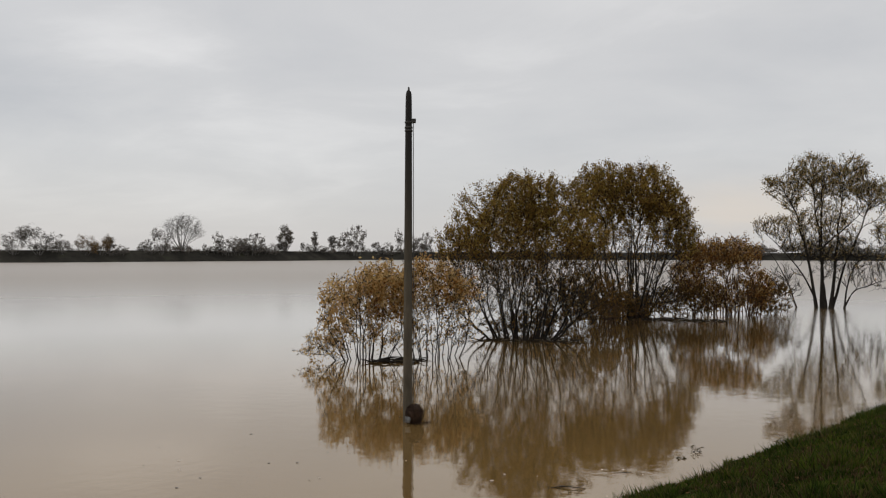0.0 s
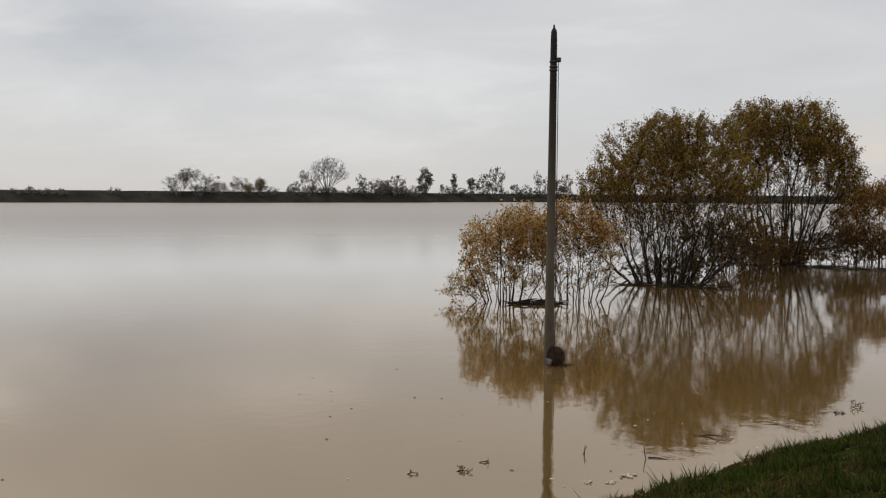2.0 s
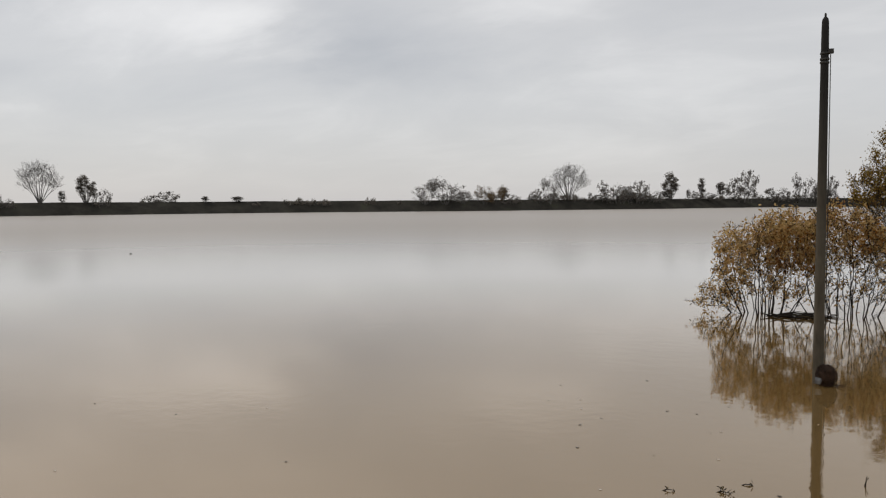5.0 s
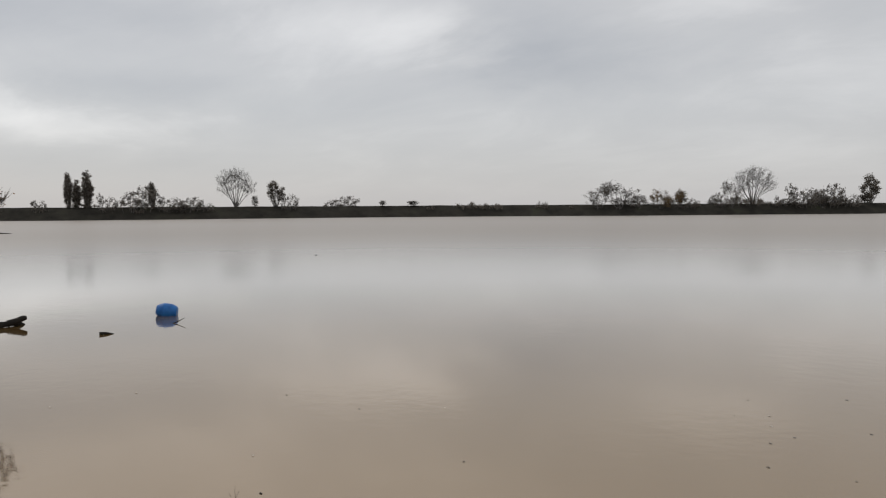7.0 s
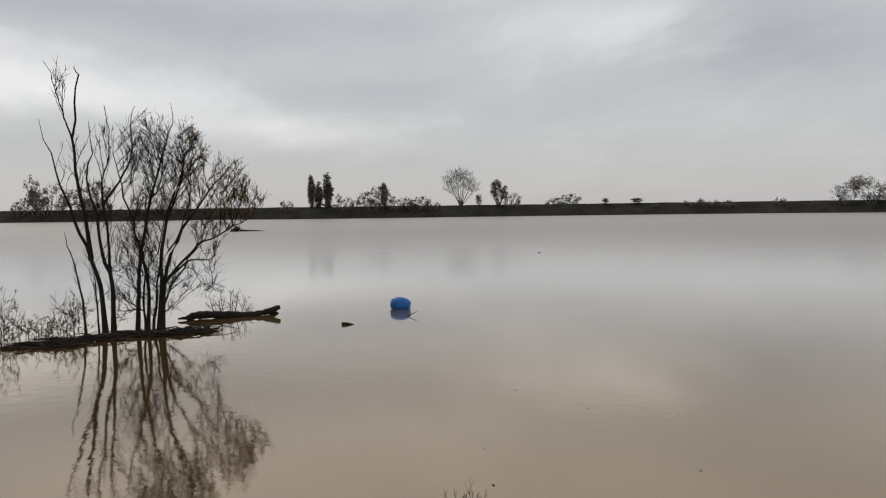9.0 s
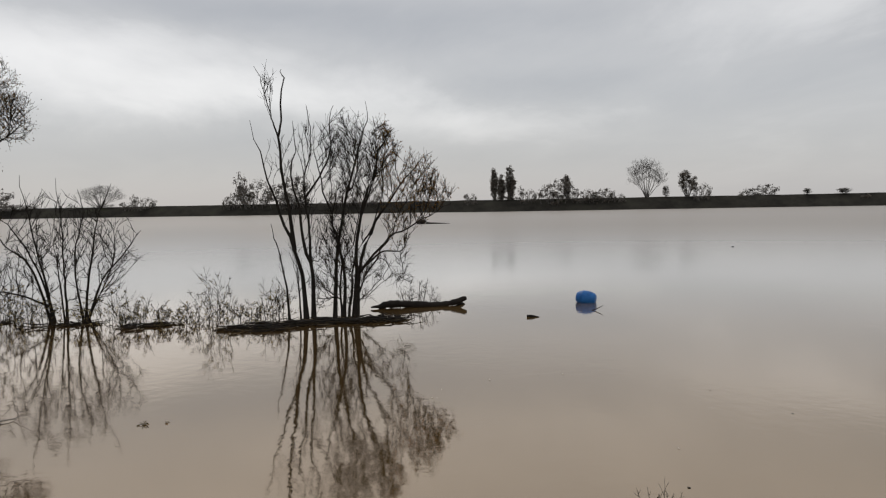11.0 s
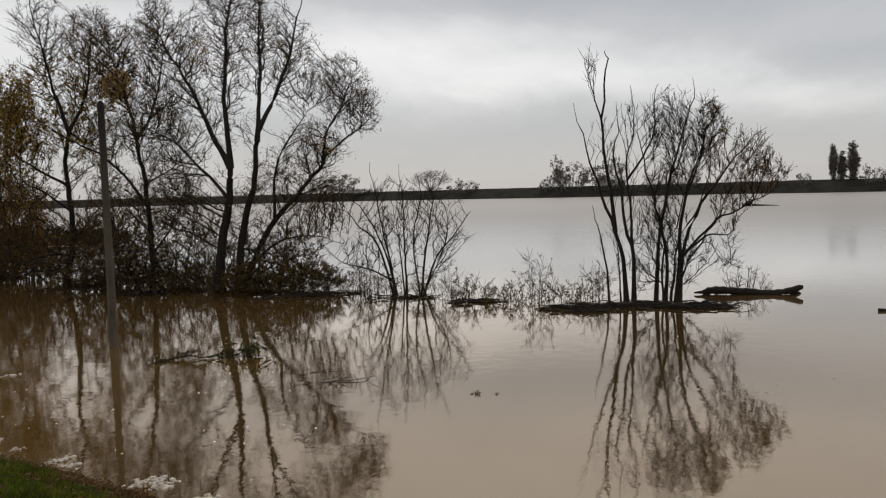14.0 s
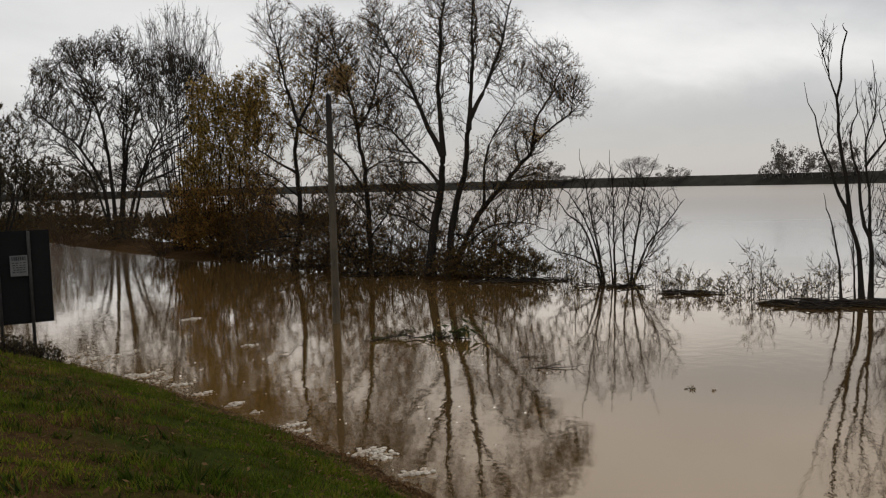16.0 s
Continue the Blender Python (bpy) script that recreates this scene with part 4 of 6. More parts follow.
woody("willow", "tall spreading willow with thin autumn leaves", "tree", 109.9, 29.1, limbs([
    (-0.52, 0, -0.41, 1.82, -0.31, 3.22, -0.24, 4.31, 0.20),
    (-0.25, 4.0, -0.7, 5.7, -1.43, 7.56, -2.25, 9.4, 0.105),
    (-0.2, 4.2, -0.08, 6.56, 0.09, 9.27, 0.34, 11.36, 0.105),
    (-0.33, 3.2, -0.94, 4.13, -1.81, 5.03, -3.35, 5.94, 0.065),
    (0.15, 0, 0.33, 1.8, 0.77, 3.39, 0.97, 5.16, 0.16),
    (0.96, 4.8, 1.17, 6.72, 1.36, 8.46, 1.49, 10.76, 0.085),
    (1.04, 5.2, 1.64, 6.81, 2.07, 8.24, 2.45, 10.15, 0.085),
    (0.26, 0, 1.14, 2.18, 2.03, 3.45, 3.04, 4.61, 0.125),
    (2.43, 3.94, 3.35, 5.39, 3.95, 6.35, 4.5, 7.4, 0.065),
    (2.9, 4.5, 3.9, 5.1, 4.6, 5.6, 5.1, 6.2, 0.045),
    (1.31, 2.58, 1.58, 4.16, 2.36, 5.51, 2.97, 6.27, 0.055),
    (0.57, 0.69, 1.59, 1.61, 2.79, 1.78, 3.78, 1.56, 0.05)], 0.16, 0.016), (),
    [(LEAF_DARK, 7000, 0.06, above(0.6, 2.5)), (LEAF_GREY_BROWN, 9000, 0.06, above(1.0, 3.0)), (LEAF_BROWN, 20000, 0.068, None),
     (LEAF_ORANGE, 20000, 0.085, lambda c: (np.hypot(c[:, 0] + 0.75, c[:, 2] - 7.9) < 0.45) | (np.hypot(c[:, 0] - 3.3, c[:, 2] - 4.9) < 0.3))], group="trees on the spit",
    crown=[(3.7, 0, 7, 1.22, 1.2, 1.08, 2.6), (4.4, 0, 6.2, 0.976, 1.08, 0.96, 2), (3.2, 0, 3.2, 1.098, 1.08, 0.96, 1.4), (2.9, 0, 4.9, 1.22, 1.2, 1.08, 2), (2.2, 0, 7.7, 1.098, 1.68, 1.68, 2.2), (1.3, 0, 8.9, 0.976, 1.92, 1.92, 2), (0.1, 0, 8.6, 1.098, 2.16, 2.4, 2.4), (-1.3, 0, 8, 1.098, 1.68, 1.68, 2),
           (-1.8, 0, 6.2, 1.098, 1.2, 1.2, 1.4), (-0.4, 0, 6, 1.464, 1.44, 1.44, 1.2), (1.9, 0, 3.8, 1.464, 1.44, 1.2, 1.8), (2.7, 0, 2.5, 1.464, 1.44, 1.08, 2.4), (1.7, 0, 1.2, 1.708, 1.44, 0.72, 1.2), (-2.1, 0, 8.9, 0.732, 1.44, 1.44, 1.2), (-2.8, 0, 5.6, 1.098, 1.2, 1.2, 1.2), (-1.6, 0, 3.6, 1.464, 1.32, 1.68, 1.2), (0.6, 0, 2.6, 1.708, 1.32, 1.68, 0.8)], fill=(6000, 0.17, 0.11, 9500, 0.3), fluff=0.08, tip=0.0075, spread=0.6, up=0.02, steep=0.4)
woody("willow", "tall thin-crowned tree behind a wooden pole", "tree", 115.2, 30.8, limbs([
    (0.06, 0, 0.14, 1.8, 0.09, 3.91, -0.08, 5.26, 0.13), (-0.08, 5.05, -0.41, 6.5, -0.82, 7.64, -1.28, 9.06, 0.07), (-0.04, 5.16, 0.27, 6.29, 0.58, 7.62, 0.47, 9.25, 0.06), (0.02, 3.28, -0.83, 4.45, -1.73, 5.29, -2.72, 5.81, 0.06),
    (0.11, 1.38, 0.77, 2.42, 1.23, 3.46, 0.04), (-0.25, 0, -0.84, 1.2, -1.44, 2.06, 0.03), (0.27, 0, 0.84, 1.14, 1.7, 1.76, 0.03), (0.09, 3.91, 0.94, 4.51, 1.6, 5.33, 0.03)], 0.25, 0.018), (),
    [(LEAF_DARK, 4500, 0.07, above(0.5, 2.5)), (LEAF_ORANGE, 32000, 0.10, lambda c: np.hypot(c[:, 0] + 0.74, c[:, 2] - 7.2) < 0.55), (LEAF_BROWN, 11000, 0.075, lambda c: c[:, 0] < 0.8)], group="trees on the spit",
    crown=[(-0.8, 0, 7.6, 0.8, 0.9, 0.9, 1.6), (0.0, 0, 8.4, 1.1, 1.3, 1.3, 2), (-1.4, 0, 8.8, 0.9, 1.1, 1.1, 1.4), (0.5, 0, 6.6, 1.0, 1.1, 1.1, 1.6), (-0.9, 0, 5.6, 1.3, 1.3, 1.1, 1.4), (0.95, 0, 4.7, 1.0, 1.1, 1.1, 1.4), (1.1, 0, 3.25, 1.0, 1.1, 1.1, 1.4), (-0.6, 0, 3.3, 1.3, 1.3, 1.1, 1.4), (-0.2, 0, 1.4, 1.5, 1.5, 1.1, 1.4), (-0.74, 0, 7.0, 0.5, 0.5, 0.43, 0.8)],
    fill=(2600, 0.17, 0.13, 6200, 0.32), fluff=0.09, tip=0.0075, steep=0.5)
woody("poplar", "straight-trunked tree with ragged brown foliage", "tree", 120.0, 34.2, limbs([
    (-0.12, 0, 0.06, 1.73, 0.2, 4.04, 0.19, 5.98, 0.15), (0.18, 5.75, -0.11, 7.46, -0.39, 9.25, -0.63, 11.02, 0.07), (0.21, 5.41, 0.82, 7, 1.16, 8.81, 1.13, 10.38, 0.07), (0.18, 4.04, -0.64, 4.4, -1.41, 4.8, -1.94, 5.21, 0.06),
    (0.09, 2.89, -0.89, 3.84, -1.77, 4.08, 0.045), (0.23, 4.73, 0.99, 5.51, 1.93, 6.3, 0.05), (0.06, 1.73, 0.88, 2.64, 1.58, 3.08, 0.04)], 0.3, 0.02), (),
    [(LEAF_OLIVE, 24000, 0.10, lambda c: rng.uniform(size=len(c)) < np.clip(1 - np.abs(c[:, 2] - 6.8) / 2.6, 0.02, 1)), (LEAF_DARK, 1500, 0.085, above(1.0, 3.0)), (LEAF_BROWN, 20000, 0.09, lambda c: rng.uniform(size=len(c)) < np.clip(1 - np.abs(c[:, 2] - 5.6) / 3.4, 0.1, 1))], group="trees on the spit",
    crown=[(-0.6, 0, 9.9, 1.1, 1.2, 1.2, 1.6), (0, 0, 8.6, 1.2, 1.2, 1.2, 1.6), (1.1, 0, 9.2, 1.1, 1.4, 1.4, 2), (0.7, 0, 7.4, 1.3, 1.3, 1.3, 2), (-1.0, 0, 7.4, 1.1, 1.4, 1.4, 1.6), (-1.3, 0, 5.7, 1.2, 1.2, 1.2, 1.6), (0.1, 0, 5.9, 1.4, 1.4, 1.2, 1.4), (1.0, 0, 4.7, 1.2, 1.2, 1.2, 1.2), (-0.9, 0, 3.6, 1.4, 1.4, 1.2, 1.2), (0.4, 0, 2.2, 1.7, 1.6, 1.2, 1.2), (-1.0, 0, 1.1, 1.4, 1.4, 1.0, 1)],
    fill=(1900, 0.2, 0.16, 3600, 0.4), fluff=0.05, tip=0.008, steep=0.5)
woody("willow", "dense upright willow with brown autumn leaves", "tree", 124.4, 41.5, dome_stems(24, 4.6, 8.8, 1.8, 0.042, 0.8, wobble=0.03), (),
      [(LEAF_BROWN, 40000, 0.105, lambda c: rng.uniform(size=len(c)) < np.clip(1.30 - c[:, 2] / 4.0, 0.05, 1)), (LEAF_OLIVE, 26000, 0.11, above(2.6, 1.8)), (LEAF_RUST, 6000, 0.10, lambda c: c[:, 2] < 3.4), (LEAF_DARK, 2500, 0.09, None)], group="trees on the spit",
      crown=[(0.1, 0, 1.1, 3.0, 2.4, 1.0, 3), (0.0, 0, 2.7, 2.9, 2.2, 1.4, 3.4), (-0.1, 0, 4.5, 2.3, 1.7, 1.5, 2.4), (0.2, 0, 6.1, 2.1, 1.7, 1.7, 2.8), (1.2, 0, 7.6, 1.1, 0.9, 1.3, 1.5), (-0.6, 0, 7.3, 1.3, 1.0, 1.4, 1.6)], fill=(1500, 0.22, 0.21, 4600, 0.46), fluff=0.12, three=True, tip=0.008, steep=1.2)
woody("poplar", "tall bare fan-shaped tree with fine twigs", "tree", 127.0, 45.0, dome_stems(20, 5.0, 12.0, 1.2, 0.06, 0.4), (),
      [(LEAF_DARK, 1500, 0.10, above(5, 3))], group="trees on the spit", crown=[(0, 0, 10.4, 2.2, 2.0, 2.2, 3), (0.8, 0, 8.6, 1.8, 1.8, 2.0, 2), (-1.0, 0, 8.4, 1.6, 1.8, 2.0, 2)], fill=(800, 0.3, 0.24, 1700, 0.7), tip=0.008, up=0.1, steep=2.5)
woody("willow", "broad grey-brown willow with several leaning trunks", "tree", 131.4, 56.0, limbs([
    (-0.21, 0, -0.66, 3.7, -1.68, 5.84, -3.17, 7.5, -4.2, 8.41, 0.13), (-0.04, 0, -1.3, 4.07, -2.64, 5.84, -4.15, 6.71, 0.09), (0.06, 0, -0.01, 4.76, -0.44, 7.77, -1.26, 10.37, -2, 11.45, 0.14), (0.26, 0, 0.61, 5.1, 0.41, 8.3, 0.08, 11.1, 0.14),
    (0.42, 0, 0.94, 5.1, 1.45, 8.31, 2.35, 11.24, 0.13), (0.59, 0, 1.68, 3.82, 3.18, 6.33, 4.72, 9.23, 0.13), (0.79, 0, 2.32, 4.35, 3.73, 6.87, 4.63, 10.85, 0.10), (0.57, 5.1, 0.91, 8.3, 0.84, 11.83, 0.08), (-1.17, 6.0, -0.86, 8.99, -0.72, 11.43, 0.07)], 0.25, 0.018), (),
      [(LEAF_DARK, 5500, 0.11, above(4.0, 4.0)), (LEAF_GREY_BROWN, 14000, 0.11, above(4.0, 4.0))], group="trees on the spit",
      crown=[(-3.8, 0, 8.1, 1.342, 1.32, 1.2, 1.4), (-3.3, 0, 10.1, 1.22, 1.2, 1.2, 1.4), (-2, 0, 11.3, 1.098, 1.08, 1.08, 1.2), (-0.6, 0, 11.6, 1.342, 1.32, 1.2, 1.6), (-0.6, 0, 9.2, 1.342, 1.32, 1.2, 1.2), (0.8, 0, 12, 1.22, 1.2, 1.2, 1), (1.7, 0, 11.2, 1.342, 1.32, 1.2, 1.4),
             (2.5, 0, 10.1, 1.464, 1.44, 1.44, 1), (3.8, 0, 11.4, 1.22, 1.2, 1.2, 1), (4.6, 0, 10.3, 1.586, 1.68, 1.68, 1.8), (4.5, 0, 7.4, 1.342, 1.68, 1.68, 1), (-1.8, 0, 7.4, 1.464, 1.44, 1.32, 1), (0.9, 0, 8, 1.708, 1.92, 1.92, 1.6), (3.2, 0, 5.2, 2.684, 1.92, 1.92, 1.6), (-2.6, 0, 6, 2.318, 1.92, 1.68, 1.2), (0.6, 0, 5, 2.684, 1.92, 1.92, 1.4), (-1.9, 0, 9.2, 1.464, 1.68, 1.68, 1), (2.2, 0, 8.4, 1.708, 1.68, 1.68, 1)], fill=(4600, 0.28, 0.2, 8000, 0.45), three=True, tip=0.015, fluff=0.10, steep=0.6, spread=0.5)
woody("willow", "grey half-bare tree at the end of the spit", "tree", 138.6, 60.0, dome_stems(11, 6.4, 9.0, 2.0, 0.10, 0.7), (),
      [(LEAF_DARK, 8000, 0.13, above(3.0, 3.0))], group="trees on the spit", crown=[(0, 0, 6.6, 3.2, 3.0, 3.2, 1)], fill=(700, 0.35, 0.3, 2400, 0.5), tip=0.01, three=True)

for bb, dd, w, h in ((134.2, 74.0, 7.0, 6.4), (136.8, 68.0, 6.0, 7.4), (139.8, 66.0, 6.0, 8.0)):
    woody("willow", "grey tangled half-bare tree on flooded land", "tree", bb, dd, dome_stems(12, w, h, 2.0, 0.06, 0.8), (),
          [(LEAF_DARK, 3500, 0.15, None), (LEAF_GREY_BROWN, 3500, 0.15, None)], group="trees on the spit", crown=[(-w * 0.18, 0, h * 0.62, w * 0.32, w * 0.3, h * 0.34, 2), (w * 0.2, 0, h * 0.55, w * 0.3, w * 0.3, h * 0.3, 2), (0, 0, h * 0.28, w * 0.5, w * 0.35, h * 0.26, 2)], fill=(500, 0.35, 0.3, 1500, 0.5), tip=0.014, three=True, steep=0.6)

# bare understorey between the trunks
THICKET = grainy("brown_twigs", (0.034, 0.022, 0.013), (0.085, 0.055, 0.033), 14, 0.9, 0.4, (1, 1, 0.3))
for bb, dd, w, h, lf in ((107.2, 29.6, 3.2, 2.4, 1800), (113.4, 31.0, 3.6, 4.0, 2600), (111.2, 32.5, 3.2, 2.6, 2000), (116.8, 32.0, 3.6, 4.2, 4200), (118.2, 33.2, 3.0, 3.0, 3000), (119.0, 34.4, 3.2, 3.0, 1500), (122.2, 38.5, 3.4, 4.6, 3200),
                         (128.6, 44.0, 4.6, 4.2, 1800), (134.4, 54.0, 5.0, 4.4, 2000)):
    woody("shrub", "leafless understorey shrub between tree trunks", "shrub", bb, dd, dome_stems(10, w * 1.1, h, 0.8, 0.022, wobble=0.06), (),
          [(LEAF_DARK, lf, 0.06, None), (LEAF_BROWN, int(lf * 0.7), 0.06, None)], "understorey shrubs on the spit", sides=(5, 3, 3, 3), bark=THICKET,
          crown=[(0, 0, h * 0.66, w * 0.45, w * 0.4, h * 0.32, 3), (-w * 0.2, 0, h * 0.3, w * 0.35, w * 0.35, h * 0.28, 2), (w * 0.25, 0, h * 0.35, w * 0.35, w * 0.35, h * 0.3, 2)], fill=(420, 0.17, 0.15, 1100, 0.36), three=True, tip=0.0075, low=0.12, steep=0.45)

# undergrowth and flotsam caught along the spit
BRUSH = [dict(k=7, s0=0.1, s1=0.98, ang=45, length=0.55, up=0.1, n=4, wander=0.08, thin=0.6), dict(k=3, s0=0.15, s1=0.98, ang=45, length=0.55, up=0.05, n=2, tip=0.004)]


def thicket(label, bb, dd, w, h, lf_brown, lf_dark, size=0.055):
    woody("thicket", label, "undergrowth", bb, dd, dome_stems(int(8 + w * 3), w * 1.2, h, w * 1.0, 0.013, wobble=0.05), (),
          [(LEAF_BROWN, lf_brown, size, None), (LEAF_DARK, lf_dark, size, None)], "undergrowth on the spit", sides=(4, 3, 3, 3), bark=THICKET,
          crown=[(0, 0, h * 0.5, w * 0.55, min(w, 2.6) * 0.42, h * 0.5, 3), (-w * 0.3, 0, h * 0.3, w * 0.3, min(w, 2.6) * 0.4, h * 0.35, 1.2), (w * 0.3, 0, h * 0.3, w * 0.3, min(w, 2.6) * 0.4, h * 0.35, 1.2)], fill=(int(120 * w), 0.16, 0.14, int(280 * w), 0.28), three=True, tip=0.007, low=0.05, steep=0.2)


for bb, dd, w, h, lf in ((105.4, 28.2, 2.6, 1.1, 5200), (107.6, 28.4, 2.6, 1.3, 6500), (109.6, 28.8, 2.0, 0.7, 1200), (112.8, 30.2, 2.4, 0.9, 2200), (115.6, 30.9, 2.4, 0.9, 2200),
                         (118.6, 33.4, 2.4, 0.8, 1800), (122.6, 39.2, 3.0, 1.5, 2600), (126.6, 45.0, 4.4, 1.9, 5200), (129.8, 52.5, 5.4, 1.9, 3500),
                         (133.0, 58.5, 6.5, 2.3, 3500), (136.0, 64.5, 7.0, 2.5, 3500), (139.2, 68.0, 7.5, 2.7, 3500)):
    thicket("dark tangled undergrowth on a muddy spit", bb, dd, w, h, lf * (1.4 if 120 < bb < 128 else 0.6), lf * (0.8 if 120 < bb < 128 else 1.8 if bb > 128 else 0.9), 0.055 if bb < 120 else 0.075)
for bb in (117.4, 119.0, 120.8, 122.4, 124.2, 126.0, 127.8, 129.6, 131.4, 133.2, 135.0, 137.0, 139.0):
    woody("thicket", "dark low brush on a strip of flooded land", "undergrowth", bb, float(np.interp(bb, (117, 128, 138), (64.5, 73.5, 86.5))), dome_stems(12, 4.0, 1.3, 3.6, 0.016), BRUSH[:1],
          [(LEAF_DARK, 2200, 0.28, None)], "undergrowth on the spit", sides=(4, 3, 3, 3))
for bb, dd, w, h, lf in ((111.6, 31.8, 2.4, 1.0, 900), (114.2, 32.5, 2.6, 1.3, 1200), (117.0, 33.5, 2.4, 1.0, 1200), (121.6, 38.4, 2.6, 1.8, 2400), (123.4, 40.0, 3.2, 2.4, 5000)):
    thicket("brown tangled brush between tree trunks", bb, dd, w, h, lf * 0.6, lf * 0.3, 0.07)
for bb, dd, w, h, n, lf in ((102.2, 27.6, 2.2, 1.1, 14, 420), (100.0, 26.4, 1.8, 0.8, 12, 260), (96.0, 25.4, 2.0, 1.2, 12, 300), (93.6, 24.6, 1.6, 0.9, 11, 240),
                            (91.2, 24.2, 1.5, 0.7, 10, 200), (89.3, 24.0, 1.3, 1.3, 8, 160), (87.2, 23.9, 1.4, 0.7, 10, 160), (85.2, 24.4, 1.0, 1.2, 8, 160),
                            (104.0, 28.0, 2.0, 1.0, 14, 420)):
    woody("weed_clump", "dry weed stalks poking out of flood water", "weeds", bb, dd, dome_stems(n + 4, w * 1.1, h * rng.uniform(0.85, 1.25), w * 0.9, 0.007, wobble=0.06), BRUSH,
          [(LEAF_PALE, int(lf * 1.2), 0.06, None), (LEAF_DARK, int(lf * 1.6), 0.06, None)], "dry weeds along the spit", sides=(4, 3, 3, 3))
woody("shrub", "small bare twiggy bush behind a floating log", "shrub", 75.3, 26.4, dome_stems(10, 1.7, 0.95, 0.8, 0.012), BRUSH,
      [(LEAF_BROWN, 40, 0.05, None)], "drowned shrubs on the spit", sides=(4, 3, 3, 3))


def sticks(n, length, wide, long, r, lift=0.05):
    """A loose mat of sticks lying every way, mostly along x."""
    row = rng.integers(0, 4, n)
    shift = rng.uniform(-0.22, 0.22, 4) * long
    c = np.stack([np.clip(rng.normal(0, long / 4.5, n) + shift[row], -long / 2, long / 2), (row - 1.5) * wide * 0.28 + rng.normal(0, wide * 0.05, n), rng.uniform(-0.02, lift, n)], 1)
    a = rng.normal(0, 0.28, n) + np.where(rng.uniform(size=n) < 0.12, rng.normal(0, 0.9, n), 0)
    d = np.stack([np.cos(a), np.sin(a), rng.normal(0, 0.06, n)], 1) * (length * rng.uniform(0.4, 1.3, n))[:, None]
    q = np.linspace(-0.5, 0.5, 4)
    P = c[:, None] + d[:, None] * q[None, :, None] + rng.normal(0, 0.025, (n, 4, 3))
    R = (r * rng.uniform(0.4, 1.4, n))[:, None] * np.array([0.7, 1.0, 0.9, 0.5])
    return tubes(P, R, 5)


def driftwood(b, d, long, wide, n, label, group="driftwood rafts"):
    root = thing("driftwood_raft", label, "driftwood", pose(*polar(b, d), 0, 0, b), group)
    tagged(part("reed_mat", mesh_of("reed_mat", *sticks(n, 0.5, wide, long, 0.010, 0.05), STRAW), None, root, "matted dead reeds"), kind="stuff")
    tagged(part("stick_mat", mesh_of("stick_mat", *sticks(n // 3, 0.7, wide, long, 0.018, 0.11), DRIFT), None, root), kind="stuff")
    for i in range(7):
        bough = sticks(1, long * 0.34, wide * 0.8, long * 0.8, 0.036 * min(1.0, wide), 0.03)
        part("bough", mesh_of("bough", *bough, DRIFT), None, root)
    return root


driftwood(80.0, 23.0, 2.5, 0.9, 150, "raft of dark driftwood and reeds under bare trees")
driftwood(83.6, 23.0, 2.4, 1.1, 170, "raft of dark driftwood and reeds under bare trees")
driftwood(77.6, 22.9, 1.3, 0.4, 40, "thin strip of reeds trailing from a driftwood raft")
driftwood(86.0, 22.0, 1.5, 0.35, 40, "thin strip of reeds trailing from a driftwood raft")
driftwood(86.6, 22.4, 1.7, 0.4, 70, "small raft of dark driftwood and reeds")
driftwood(93.0, 24.2, 2.0, 0.3, 44, "thin line of floating reeds among weeds")
driftwood(98.5, 25.6, 2.4, 0.3, 50, "thin line of floating reeds below a bare shrub")
driftwood(104.5, 27.3, 3.0, 0.8, 160, "dark flotsam along a muddy spit")
driftwood(119.0, 34.4, 3.6, 0.7, 110, "dark flotsam between tree trunks")
driftwood(119.4, 42.6, 4.2, 0.8, 90, "dark flotsam between tree trunks")
driftwood(113.6, 30.4, 3.4, 0.6, 90, "dark flotsam at the foot of a willow")
driftwood(8.2, 24.4, 1.6, 0.5, 60, "dark flotsam at the foot of an orange shrub")
driftwood(-1.5, 30.4, 4.0, 0.5, 80, "dark flotsam at the foot of a willow")
driftwood(-9.5, 41.4, 7.0, 0.7, 120, "dark flotsam at the foot of a tall willow")


